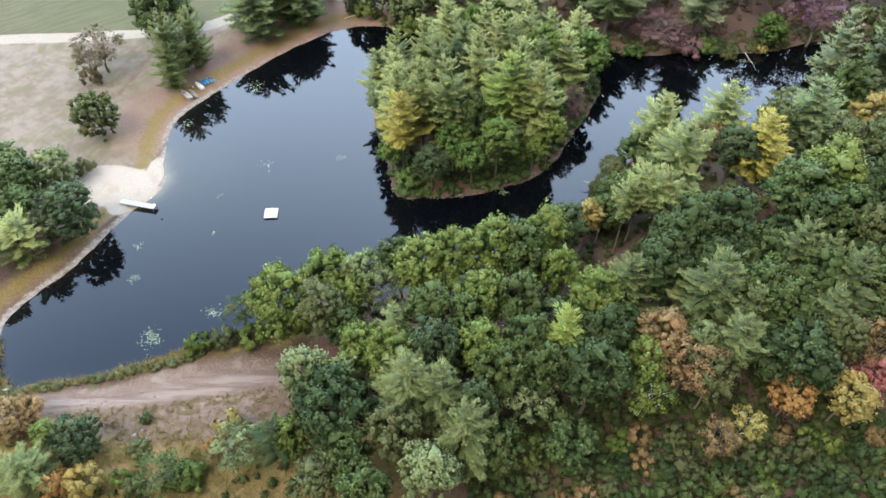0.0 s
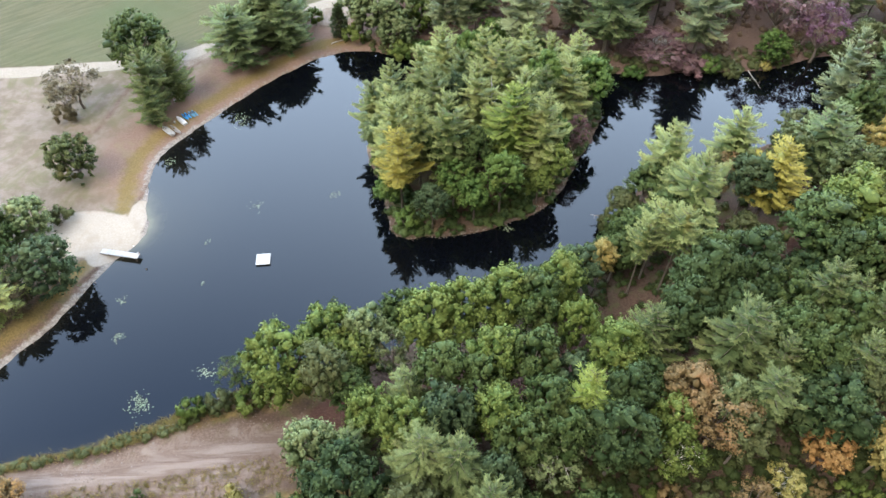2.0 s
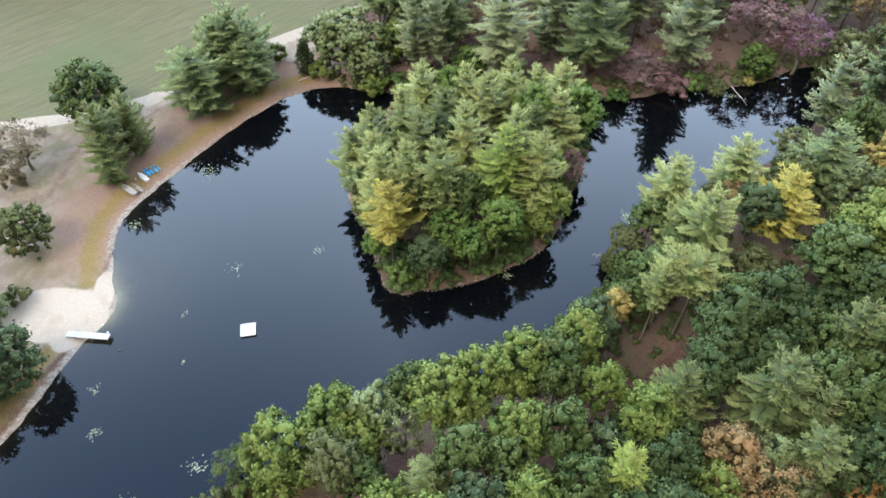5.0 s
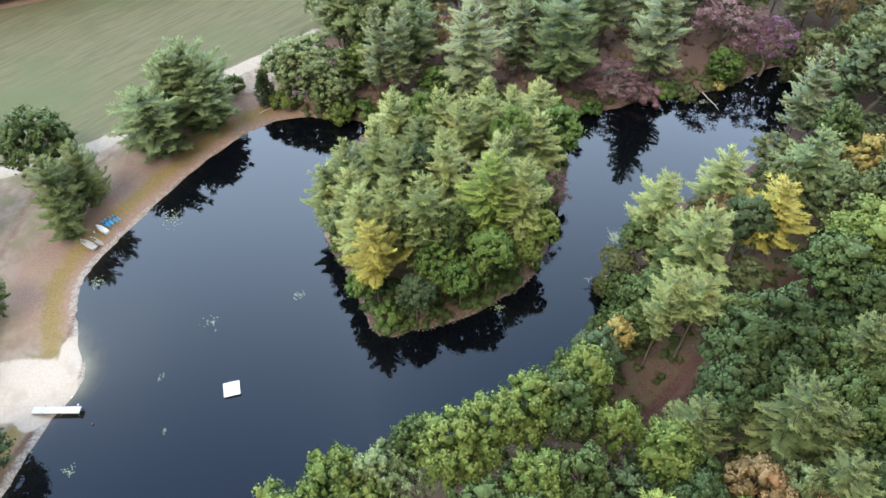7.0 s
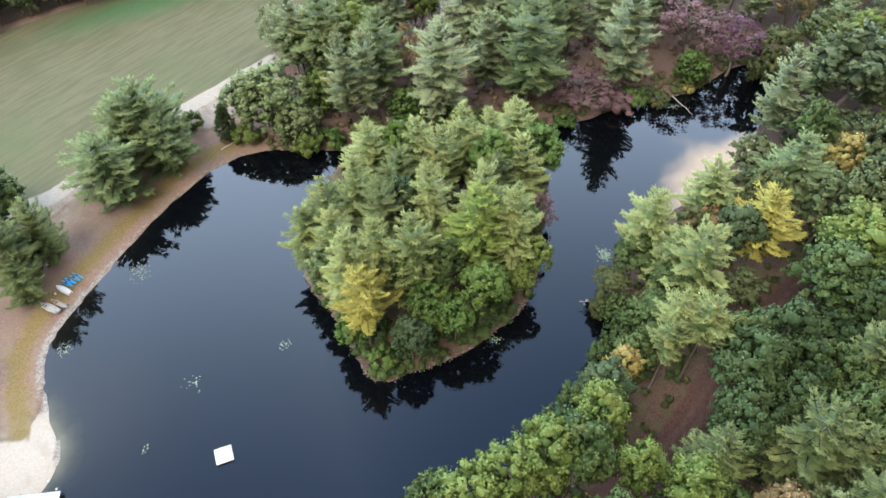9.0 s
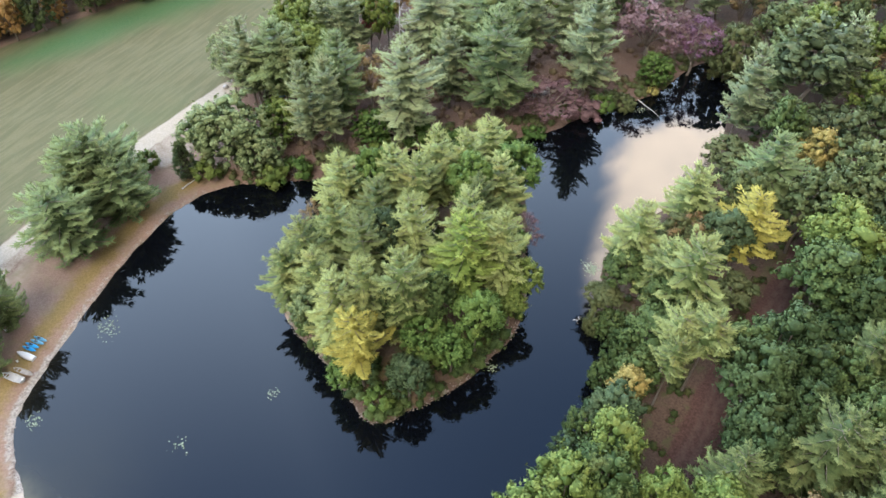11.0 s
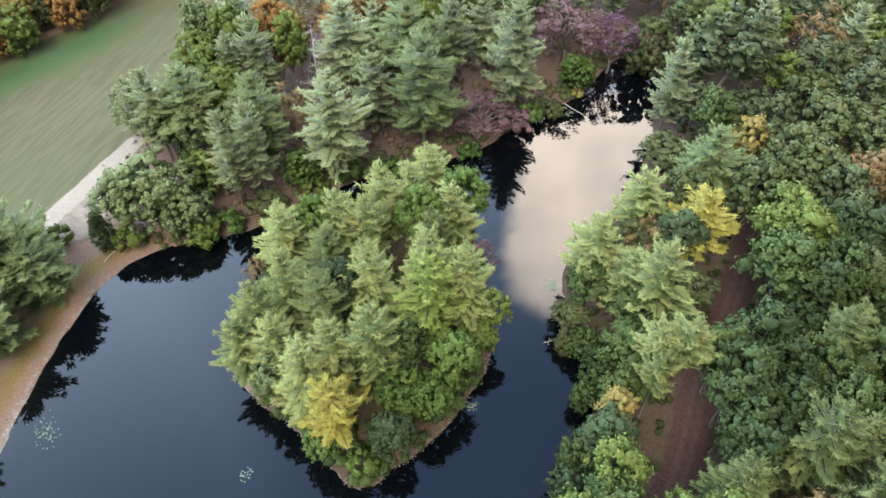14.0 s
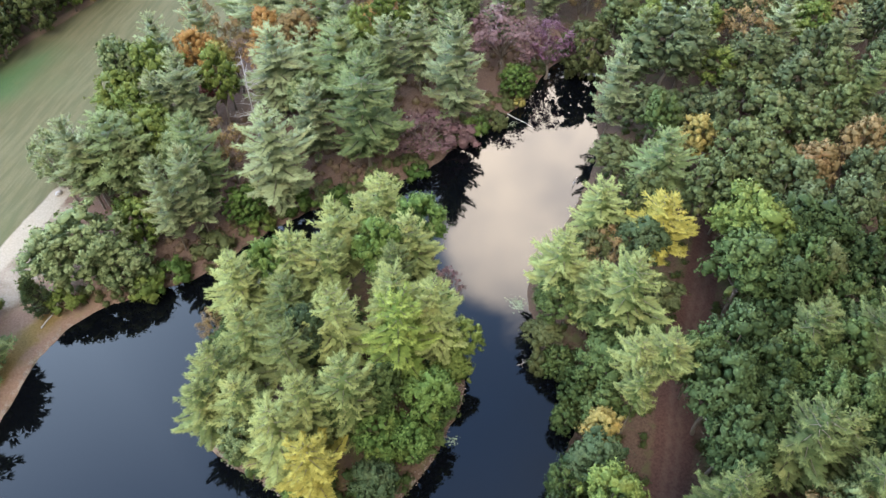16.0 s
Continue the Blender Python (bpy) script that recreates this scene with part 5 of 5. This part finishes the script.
# ---------------------------------------------------------------- water lilies
def lily_patch(x, y, wide, deep, count, seed):
    rng = np.random.default_rng(seed)
    soup = Soup()
    a = np.linspace(0.25, 2 * np.pi - 0.25, 8)
    for i in range(count):
        u = rng.normal(size=2) * np.array([wide, deep]) * 0.34
        r, turn = rng.uniform(0.07, 0.15), rng.uniform(0, 6.28)
        h = 0.012 + 0.01 * rng.uniform()
        rim = [(x + u[0] + r * math.cos(k + turn), y + u[1] + r * math.sin(k + turn), h + 0.012 * rng.uniform()) for k in a]
        soup.verts.append(np.array([(x + u[0], y + u[1], h)] + rim))
        soup.growth_shade.append(np.zeros(9))
        soup.normals.append(np.zeros((9, 3)))
        soup.faces += [(soup.count, soup.count + j, soup.count + j + 1) for j in range(1, 8)]
        soup.count += 9
    tagged(new("lily_pads", soup.mesh("lily_pads", LILY)), "patch of pale green water lily pads floating on the pond", "water lilies", group="lily patches on the pond", kind="stuff")


for i, (x, y, wide, deep, count) in enumerate((
    (-64.7, 89.1, 1.8, 1.5, 34), (-46.1, 80.8, 2.6, 1.8, 60), (-57.0, 74.4, 3.0, 3.4, 125), (-66.2, 98.0, 1.6, 1.4, 26), (-51.7, 113.3, 0.9, 1.2, 12),
    (-42.6, 123.8, 3.0, 2.4, 26), (-24.9, 126.4, 1.8, 1.8, 26), (44.0, 127.0, 2.4, 2.6, 170), (14.1, 114.5, 1.6, 1.2, 40), (-65.0, 139.0, 2.2, 2.4, 60),
    (-50.3, 154.4, 3.0, 4.6, 80), (-50.8, 102.0, 0.7, 0.7, 8), (84.0, 166.2, 3.0, 1.4, 40),
)):
    lily_patch(x, y, wide, deep, count, 50 + i)


# ---------------------------------------------------------------- made things
def part(name, bm, mat, parent, label=""):
    me = bpy.data.meshes.new(name)
    bm.to_mesh(me)
    bm.free()
    me.materials.append(mat)
    ob = new(name, me)
    ob.parent = parent
    if label:
        tagged(ob, label)
    return ob


def box(size, at=(0, 0, 0), bevel=0.012):
    bm = bmesh.new()
    bmesh.ops.create_cube(bm, size=1)
    bmesh.ops.scale(bm, vec=size, verts=bm.verts)
    if bevel:
        bmesh.ops.bevel(bm, geom=bm.edges[:], offset=bevel, segments=1, affect="EDGES")
    bmesh.ops.translate(bm, vec=at, verts=bm.verts)
    return bm


def rod(radius, length, at, turn=(0, 0, 0), sides=10):
    bm = bmesh.new()
    bmesh.ops.create_cone(bm, cap_ends=True, segments=sides, radius1=radius, radius2=radius, depth=length)
    bmesh.ops.bevel(bm, geom=[e for e in bm.edges if len(e.link_faces) == 2 and any(len(f.verts) > 4 for f in e.link_faces)], offset=radius * 0.12, segments=1, affect="EDGES")
    bmesh.ops.transform(bm, matrix=pose(*at, *turn), verts=bm.verts)
    return bm


def swim_raft(x, y, turn):
    root = new("swim_raft")
    root.matrix_world = pose(x, y, 0, 0, 0, turn)
    wide = 2.86
    n = 17
    for i in range(n):
        u = -wide / 2 + wide * (i + 0.5) / n
        part("plank", box((wide / n - 0.012, wide, 0.04), (u, 0, 0.42)), RAFT_DECK, root)
    for s in (-1, 1):
        part("side_beam", box((0.05, wide + 0.06, 0.16), (s * (wide / 2 + 0.03), 0, 0.33)), RAFT_DECK, root)
        part("end_beam", box((wide, 0.05, 0.16), (0, s * (wide / 2 + 0.005), 0.32)), RAFT_DECK, root)
        part("float_drum", rod(0.26, 2.3, (s * 0.95, 0, 0.12), (90, 0, 0)), DRUM, root, "dark plastic float drum")
    part("ladder_rail", rod(0.025, 1.0, (-0.3, wide / 2 + 0.08, 0.3)), METAL_HULL, root)
    part("ladder_rail", rod(0.025, 1.0, (0.15, wide / 2 + 0.08, 0.3)), METAL_HULL, root)
    tagged(root, "square white swimming raft afloat on dark water", "raft")


def swim_dock(a, b, wide):
    a, b = Vector(a), Vector(b)
    length = (b - a).length
    root = new("swim_dock")
    root.matrix_world = pose(a.x, a.y, 0, 0, 0, math.degrees(math.atan2(b.y - a.y, b.x - a.x)))
    n = 42
    for i in range(n):
        part("plank", box((length / n - 0.015, wide, 0.045), (length * (i + 0.5) / n, 0, 0.95), 0.008), DECKING, root)
    for s in (-1, 1):
        part("stringer", box((length - 0.06, 0.07, 0.2), (length / 2, s * (wide / 2 - 0.06), 0.82)), DECKING, root)
        for u in (0.25, 0.6, 0.97):
            part("post", rod(0.06, 2.6, (length * u, s * (wide / 2 + 0.07), -0.15)), POST_WOOD, root, "dark wooden dock post")
    tagged(root, "weathered pale plank dock reaching from the beach over the water", "dock")


def hull(length, wide, deep, flat_stern=False, steps=14):
    """An open boat's shell, with thickness."""
    bm = bmesh.new()
    rings = []
    for i in range(steps + 1):
        u = i / steps
        s = (1 - (2 * u - 1) ** 2) ** 0.6 if not flat_stern else (1 - max(0, (u - 0.35) / 0.65) ** 2.4) ** 0.8 * (0.82 + 0.18 * min(1, u / 0.35))
        s = max(s, 0.03)
        sheer = deep * (1 + 0.35 * abs(2 * u - 1) ** 3)
        ring = []
        for k in range(9):
            a = math.pi * k / 8
            ring.append(bm.verts.new((length * (u - 0.5), wide / 2 * s * math.cos(a), sheer - (sheer - 0.02) * math.sin(a) ** 0.6 * min(1, s * 3))))
        rings.append(ring)
    for p, q in zip(rings, rings[1:]):
        for k in range(8):
            bm.faces.new((p[k], q[k], q[k + 1], p[k + 1]))
    if flat_stern:
        bm.faces.new(rings[0][::-1])
    bmesh.ops.recalc_face_normals(bm, faces=bm.faces)
    bmesh.ops.solidify(bm, geom=bm.faces[:], thickness=0.035)
    return bm


def open_boat(name, x, y, turn, length, wide, deep, mat, label, flat=False, over=False, seats=3, motor=False):
    root = new(name)
    root.matrix_world = pose(x, y, ground_at(x, y) + (deep * 1.0 if over else 0.0), 180 if over else 3, 0, turn)
    shell = part("hull", hull(length, wide, deep, flat), mat, root)
    for s in (-1, 1):
        part("gunwale", box((length * 0.62, 0.05, 0.05), (0, s * wide * 0.455, deep + 0.02)), mat, shell)
    if not over:
        part("floor_boards", box((length * 0.6, wide * 0.45, 0.03), (0, 0, 0.09)), mat, root)
        for i in range(seats):
            part("seat", box((0.24, wide * 0.82, 0.04), (length * (-0.28 + 0.28 * i), 0, deep * 0.72)), mat, root)
    if motor:
        cowl = part("outboard_motor", box((0.42, 0.3, 0.36), (-length / 2 - 0.12, 0, deep + 0.3), 0.05), WHITE_HULL, root, "white outboard motor")
        part("shaft", box((0.1, 0.08, 0.6), (-length / 2 - 0.16, 0, deep - 0.15)), DARK, cowl)
    tagged(root, label, "boat", group="boats on the western shore")


def kayak(x, y, turn, length, mat, label):
    root = new("kayak")
    root.matrix_world = pose(x, y, ground_at(x, y), 0, 0, turn)
    bm = bmesh.new()
    bmesh.ops.create_uvsphere(bm, u_segments=24, v_segments=12, radius=1)
    for v in bm.verts:
        u = v.co.x
        v.co = Vector((u * length / 2, v.co.y * 0.37 * (1 - 0.25 * u * u), 0.17 + v.co.z * (0.15 if v.co.z > 0 else 0.17) + 0.10 * u ** 4))
    part("hull", bm, mat, root)
    ring = bmesh.new()
    bmesh.ops.create_cone(ring, cap_ends=True, segments=18, radius1=0.17, radius2=0.19, depth=0.05)
    bmesh.ops.scale(ring, vec=(1.6, 0.95, 1), verts=ring.verts)
    bmesh.ops.translate(ring, vec=(-0.15, 0, 0.33), verts=ring.verts)
    well = part("cockpit", ring, DARK, root, "dark open cockpit")
    part("seat_back", box((0.06, 0.34, 0.22), (-0.46, 0, 0.42)), DARK, well)
    tagged(root, label, "kayak", group="boats on the western shore")


swim_raft(-38.82, 107.65, 2.5)
swim_dock((-73.5, 110.75), (-65.2, 109.0), 1.35)
open_boat("rowboat", -67.6, 149.3, 136, 4.7, 1.55, 0.5, METAL_HULL, "dull grey aluminium rowboat with a white outboard motor", True, motor=True)
open_boat("canoe", -65.8, 149.9, 136, 4.4, 0.95, 0.4, GREY_HULL, "weathered grey canoe drawn up beside the aluminium rowboat")
open_boat("rowboat", -65.2, 153.5, 134, 4.2, 1.35, 0.42, WHITE_HULL, "white rowboat lying keel up on bare shore ground", True, over=True)
kayak(-64.4, 154.7, -45, 3.2, BLUE_HULL, "bright blue kayak lying on bare shore ground")
kayak(-63.8, 155.25, -45, 3.2, BLUE_HULL, "bright blue kayak lying on bare shore ground")
kayak(-62.9, 155.7, -44, 3.2, TEAL_HULL, "faded teal kayak at the end of the row")
kayak(-62.3, 156.2, -46, 3.2, TEAL_HULL, "faded teal kayak at the end of the row")


# ---------------------------------------------------------------- dead wood
def dead_tree(name, x, y, H, tilt, turn, branches, label, seed, thick=0.22, lift=0.0):
    global RNG
    RNG = np.random.default_rng(seed)
    root = new(name)
    root.matrix_world = pose(x, y, ground_at(x, y) + lift, 0, tilt, turn)
    trunk = Soup()
    trunk.tube([(0, 0, -0.3), (0.05, 0, H * 0.3), (-0.1, 0.1, H * 0.65), (0.1, 0, H)], (thick, thick * 0.8, thick * 0.5, 0.03), 7)
    ob = new("trunk", trunk.mesh("trunk", GREY_BARK, True))
    ob.parent = root
    for i in range(branches):
        z = H * (0.3 + 0.66 * i / branches)
        a, L = RNG.uniform(0, 6.28), H * 0.17 * (1.15 - 0.75 * i / branches) * RNG.uniform(0.6, 1.2)
        limb = Soup()
        end = np.array([math.cos(a) * L, math.sin(a) * L, z + L * RNG.uniform(-0.1, 0.35)])
        pts = bent((0, 0, z), end, 0.15, 4)
        limb.tube(pts, (0.07, 0.05, 0.035, 0.015), 4)
        for k in (1, 2, 3):
            b = RNG.uniform(0, 6.28)
            limb.tube(bent(pts[k], pts[k] + np.array([math.cos(b), math.sin(b), 0.3]) * L * 0.35, 0.1, 3), (0.03, 0.02, 0.008), 3)
        ob = new("branch", limb.mesh("branch", GREY_BARK))
        ob.parent = root
    tagged(root, label, "dead tree")


dead_tree("dead_tree", 31.3, 200.5, 26.5, 3, 40, 30, "bare silver-grey dead tree standing among pines", 61)
dead_tree("fallen_tree", 38.2, 115.4, 6.0, 80, 168, 9, "bleached fallen tree with bare branches lying over the water", 62, 0.10, 0.5)
dead_tree("fallen_tree", 38.2, 117.2, 4.0, 74, 215, 8, "bleached fallen tree with bare branches lying over the water", 63, 0.09, 0.5)
dead_tree("fallen_tree", 85.4, 169.4, 8.5, 86, -88, 3, "slim grey trunk fallen from the bank into the water", 64, 0.16, 0.5)
dead_tree("fallen_tree", 83.5, 144.0, 7, 80, 205, 8, "dark fallen branches at the wooded bank", 65, 0.14, 0.5)
dead_tree("dead_tree", 12.5, 138.5, 21, 6, 120, 14, "bare grey dead treetop among the island pines", 66, 0.18)
dead_tree("dead_tree", -4.5, 213.0, 21, 4, 10, 14, "bare grey dead tree at the field's edge", 67, 0.18)


def log_on_ground(x, y, turn, length, radius, label):
    root = new("log")
    root.matrix_world = pose(x, y, ground_at(x, y) + radius * 0.8, 0, 0, turn)
    soup = Soup()
    soup.tube([(-length / 2, 0, 0), (-length / 6, 0.08, 0.02), (length / 5, -0.05, 0), (length / 2, 0.05, 0.03)], (radius, radius * 0.95, radius * 0.8, radius * 0.6), 8)
    ob = new("bole", soup.mesh("bole", GREY_BARK, True))
    ob.parent = root
    tagged(root, label, "log", group="logs on the ground")


log_on_ground(-50.5, 70.0, 18, 4.2, 0.14, "bleached driftwood log at the water's edge")
log_on_ground(-27.4, 187.0, 30, 4.5, 0.16, "grey log lying on the grassy shore")
log_on_ground(-52.0, 52.6, 70, 1.3, 0.16, "short pale log in the sandy clearing")
for x, y, turn, length in ((30.5, 80.5, 50, 2.2), (55.5, 95.2, 10, 2.0), (49.5, 86.5, 70, 1.8)):
    log_on_ground(x, y, turn, length, 0.10, "grey broken branch beside the woodland path")


def boulder(name, x, y, r, mat, label, seed):
    global RNG
    RNG = np.random.default_rng(seed)
    soup = Soup()
    soup.blob((0, 0, r * 0.35), (r, r * 0.8, r * 0.65), 0.09, 2)
    ob = new(name, soup.mesh(name, mat, True))
    ob.matrix_world = pose(x, y, ground_at(x, y), 0, 0, 40 * seed)
    tagged(ob, label, "rock")


boulder("boulder", 4.5, 197.5, 2.0, STONE, "big grey-brown boulder among the northern pines", 71)
boulder("boulder", -80.6, 63.0, 0.7, WHITE_HULL, "pale white stone at the pond's corner", 72)
boulder("boulder", -54.0, 53.6, 0.55, STONE, "tan stone in the sandy clearing", 73)
boulder("boulder", -52.8, 54.6, 0.4, STONE, "tan stone in the sandy clearing", 74)


def tarp(x, y, turn):
    root = new("tarpaulin_shelter")
    root.matrix_world = pose(x, y, ground_at(x, y), 0, 0, turn)
    bm = bmesh.new()
    bmesh.ops.create_grid(bm, x_segments=8, y_segments=6, size=1)
    for v in bm.verts:
        v.co = Vector((v.co.x * 1.3, v.co.y * 1.0, 1.9 - abs(v.co.y) * 0.9 - 0.12 * (1 - v.co.x ** 2)))
    bmesh.ops.solidify(bm, geom=bm.faces[:], thickness=0.02)
    part("sheet", bm, TARP, root)
    for sx in (-1.2, 1.2):
        part("pole", rod(0.04, 1.95, (sx, 0, 0.95)), POST_WOOD, root, "wooden pole")
    tagged(root, "small blue tarpaulin stretched over poles under the trees", "tarpaulin")


tarp(0.5, 208.0, 35)


# ---------------------------------------------------------------- small things round the banks
def float_ball(x, y, r, mat, label):
    root = new("mooring_float")
    root.matrix_world = pose(x, y, 0)
    bm = bmesh.new()
    bmesh.ops.create_icosphere(bm, subdivisions=2, radius=r)
    bmesh.ops.scale(bm, vec=(1, 1, 0.85), verts=bm.verts)
    bmesh.ops.translate(bm, vec=(0, 0, r * 0.45), verts=bm.verts)
    part("ball", bm, mat, root)
    part("ring", rod(r * 0.3, r * 0.5, (0, 0, r * 1.3), sides=8), DARK, root)
    tagged(root, label, "float", group="floats beside the dock")


float_ball(-67.4, 112.6, 0.2, WHITE_HULL, "small white float on the water beside the dock")
float_ball(-66.1, 110.7, 0.2, WHITE_HULL, "small white float on the water beside the dock")
float_ball(-63.2, 106.1, 0.22, DARK, "dark float on the water beyond the dock")


def bucket(x, y):
    root = new("bucket")
    root.matrix_world = pose(x, y, ground_at(x, y))
    bm = bmesh.new()
    bmesh.ops.create_cone(bm, cap_ends=True, segments=16, radius1=0.17, radius2=0.21, depth=0.4)
    bmesh.ops.translate(bm, vec=(0, 0, 0.2), verts=bm.verts)
    part("tub", bm, WHITE_HULL, root)
    part("lid", rod(0.22, 0.03, (0, 0, 0.415), sides=16), WHITE_HULL, root)
    tagged(root, "small white bucket standing among the beached boats", "bucket")


def garden_chair(x, y, turn):
    root = new("garden_chair")
    root.matrix_world = pose(x, y, ground_at(x, y), 0, 0, turn)
    part("seat", box((0.55, 0.55, 0.05), (0, 0, 0.42)), WHITE_HULL, root)
    part("backrest", box((0.05, 0.55, 0.6), (-0.27, 0, 0.74)), WHITE_HULL, root)
    for sx in (-0.24, 0.24):
        for sy in (-0.24, 0.24):
            part("leg", box((0.05, 0.05, 0.42), (sx, sy, 0.2)), WHITE_HULL, root)
    tagged(root, "white plastic garden chair on reddish litter under a pine", "chair", group="chairs under the pine")


def grill(x, y):
    root = new("park_grill")
    root.matrix_world = pose(x, y, ground_at(x, y), 0, 0, 30)
    part("post", rod(0.06, 0.9, (0, 0, 0.4)), DARK, root)
    part("firebox", box((0.6, 0.45, 0.28), (0, 0, 0.95), 0.02), DARK, root)
    part("shelf", box((0.5, 0.4, 0.03), (0.6, 0, 0.95)), GREY_HULL, root, "pale side shelf")
    tagged(root, "dark metal park grill with a pale shelf beside the road", "grill")


bucket(-66.6, 152.6)
garden_chair(-67.9, 160.6, 20)
garden_chair(-66.9, 161.4, 60)
grill(-11.9, 210.8)
for i, (x, y, r) in enumerate(((-11.3, 218.6, 0.8), (-9.0, 220.2, 0.7), (-4.4, 217.2, 0.9))):
    boulder("boulder", x, y, r, GREY_HULL, "pale grey boulder at the end of the gravel road", 81 + i)


def brush_pile(x, y, wide, tall, count, seed, label):
    global RNG
    RNG = np.random.default_rng(seed)
    root = new("brush_pile")
    root.matrix_world = pose(x, y, ground_at(x, y))
    heap = Soup()
    for i in range(count):
        p = RNG.normal(size=2) * wide * 0.3
        z = max(0.05, tall * math.exp(-(p @ p) / (0.2 * wide * wide)) * RNG.uniform(0.3, 1))
        a, L = RNG.normal() * 0.7 + 0.4, RNG.uniform(0.6, 1.6)
        v = np.array([math.cos(a), math.sin(a), RNG.normal() * 0.2]) * L
        heap.tube([np.array([*p, z]) - v / 2, np.array([*p, z + 0.05]), np.array([*p, z]) + v / 2], (0.05, 0.045, 0.02), 4)
    heap.blob((0, 0, tall * 0.1), (wide * 0.45, wide * 0.45, tall * 0.55), 0.12, 2)
    ob = new("sticks", heap.mesh("sticks", GREY_BARK))
    ob.parent = root
    tagged(ob, "tangled bleached sticks", kind="stuff")
    tagged(root, label, "brush pile")


brush_pile(6.5, 201.1, 4.0, 0.9, 130, 91, "heap of grey cut branches under the pines")
brush_pile(64.4, 183.0, 5.5, 0.9, 150, 92, "mound of bleached brush on the pine-clad slope")
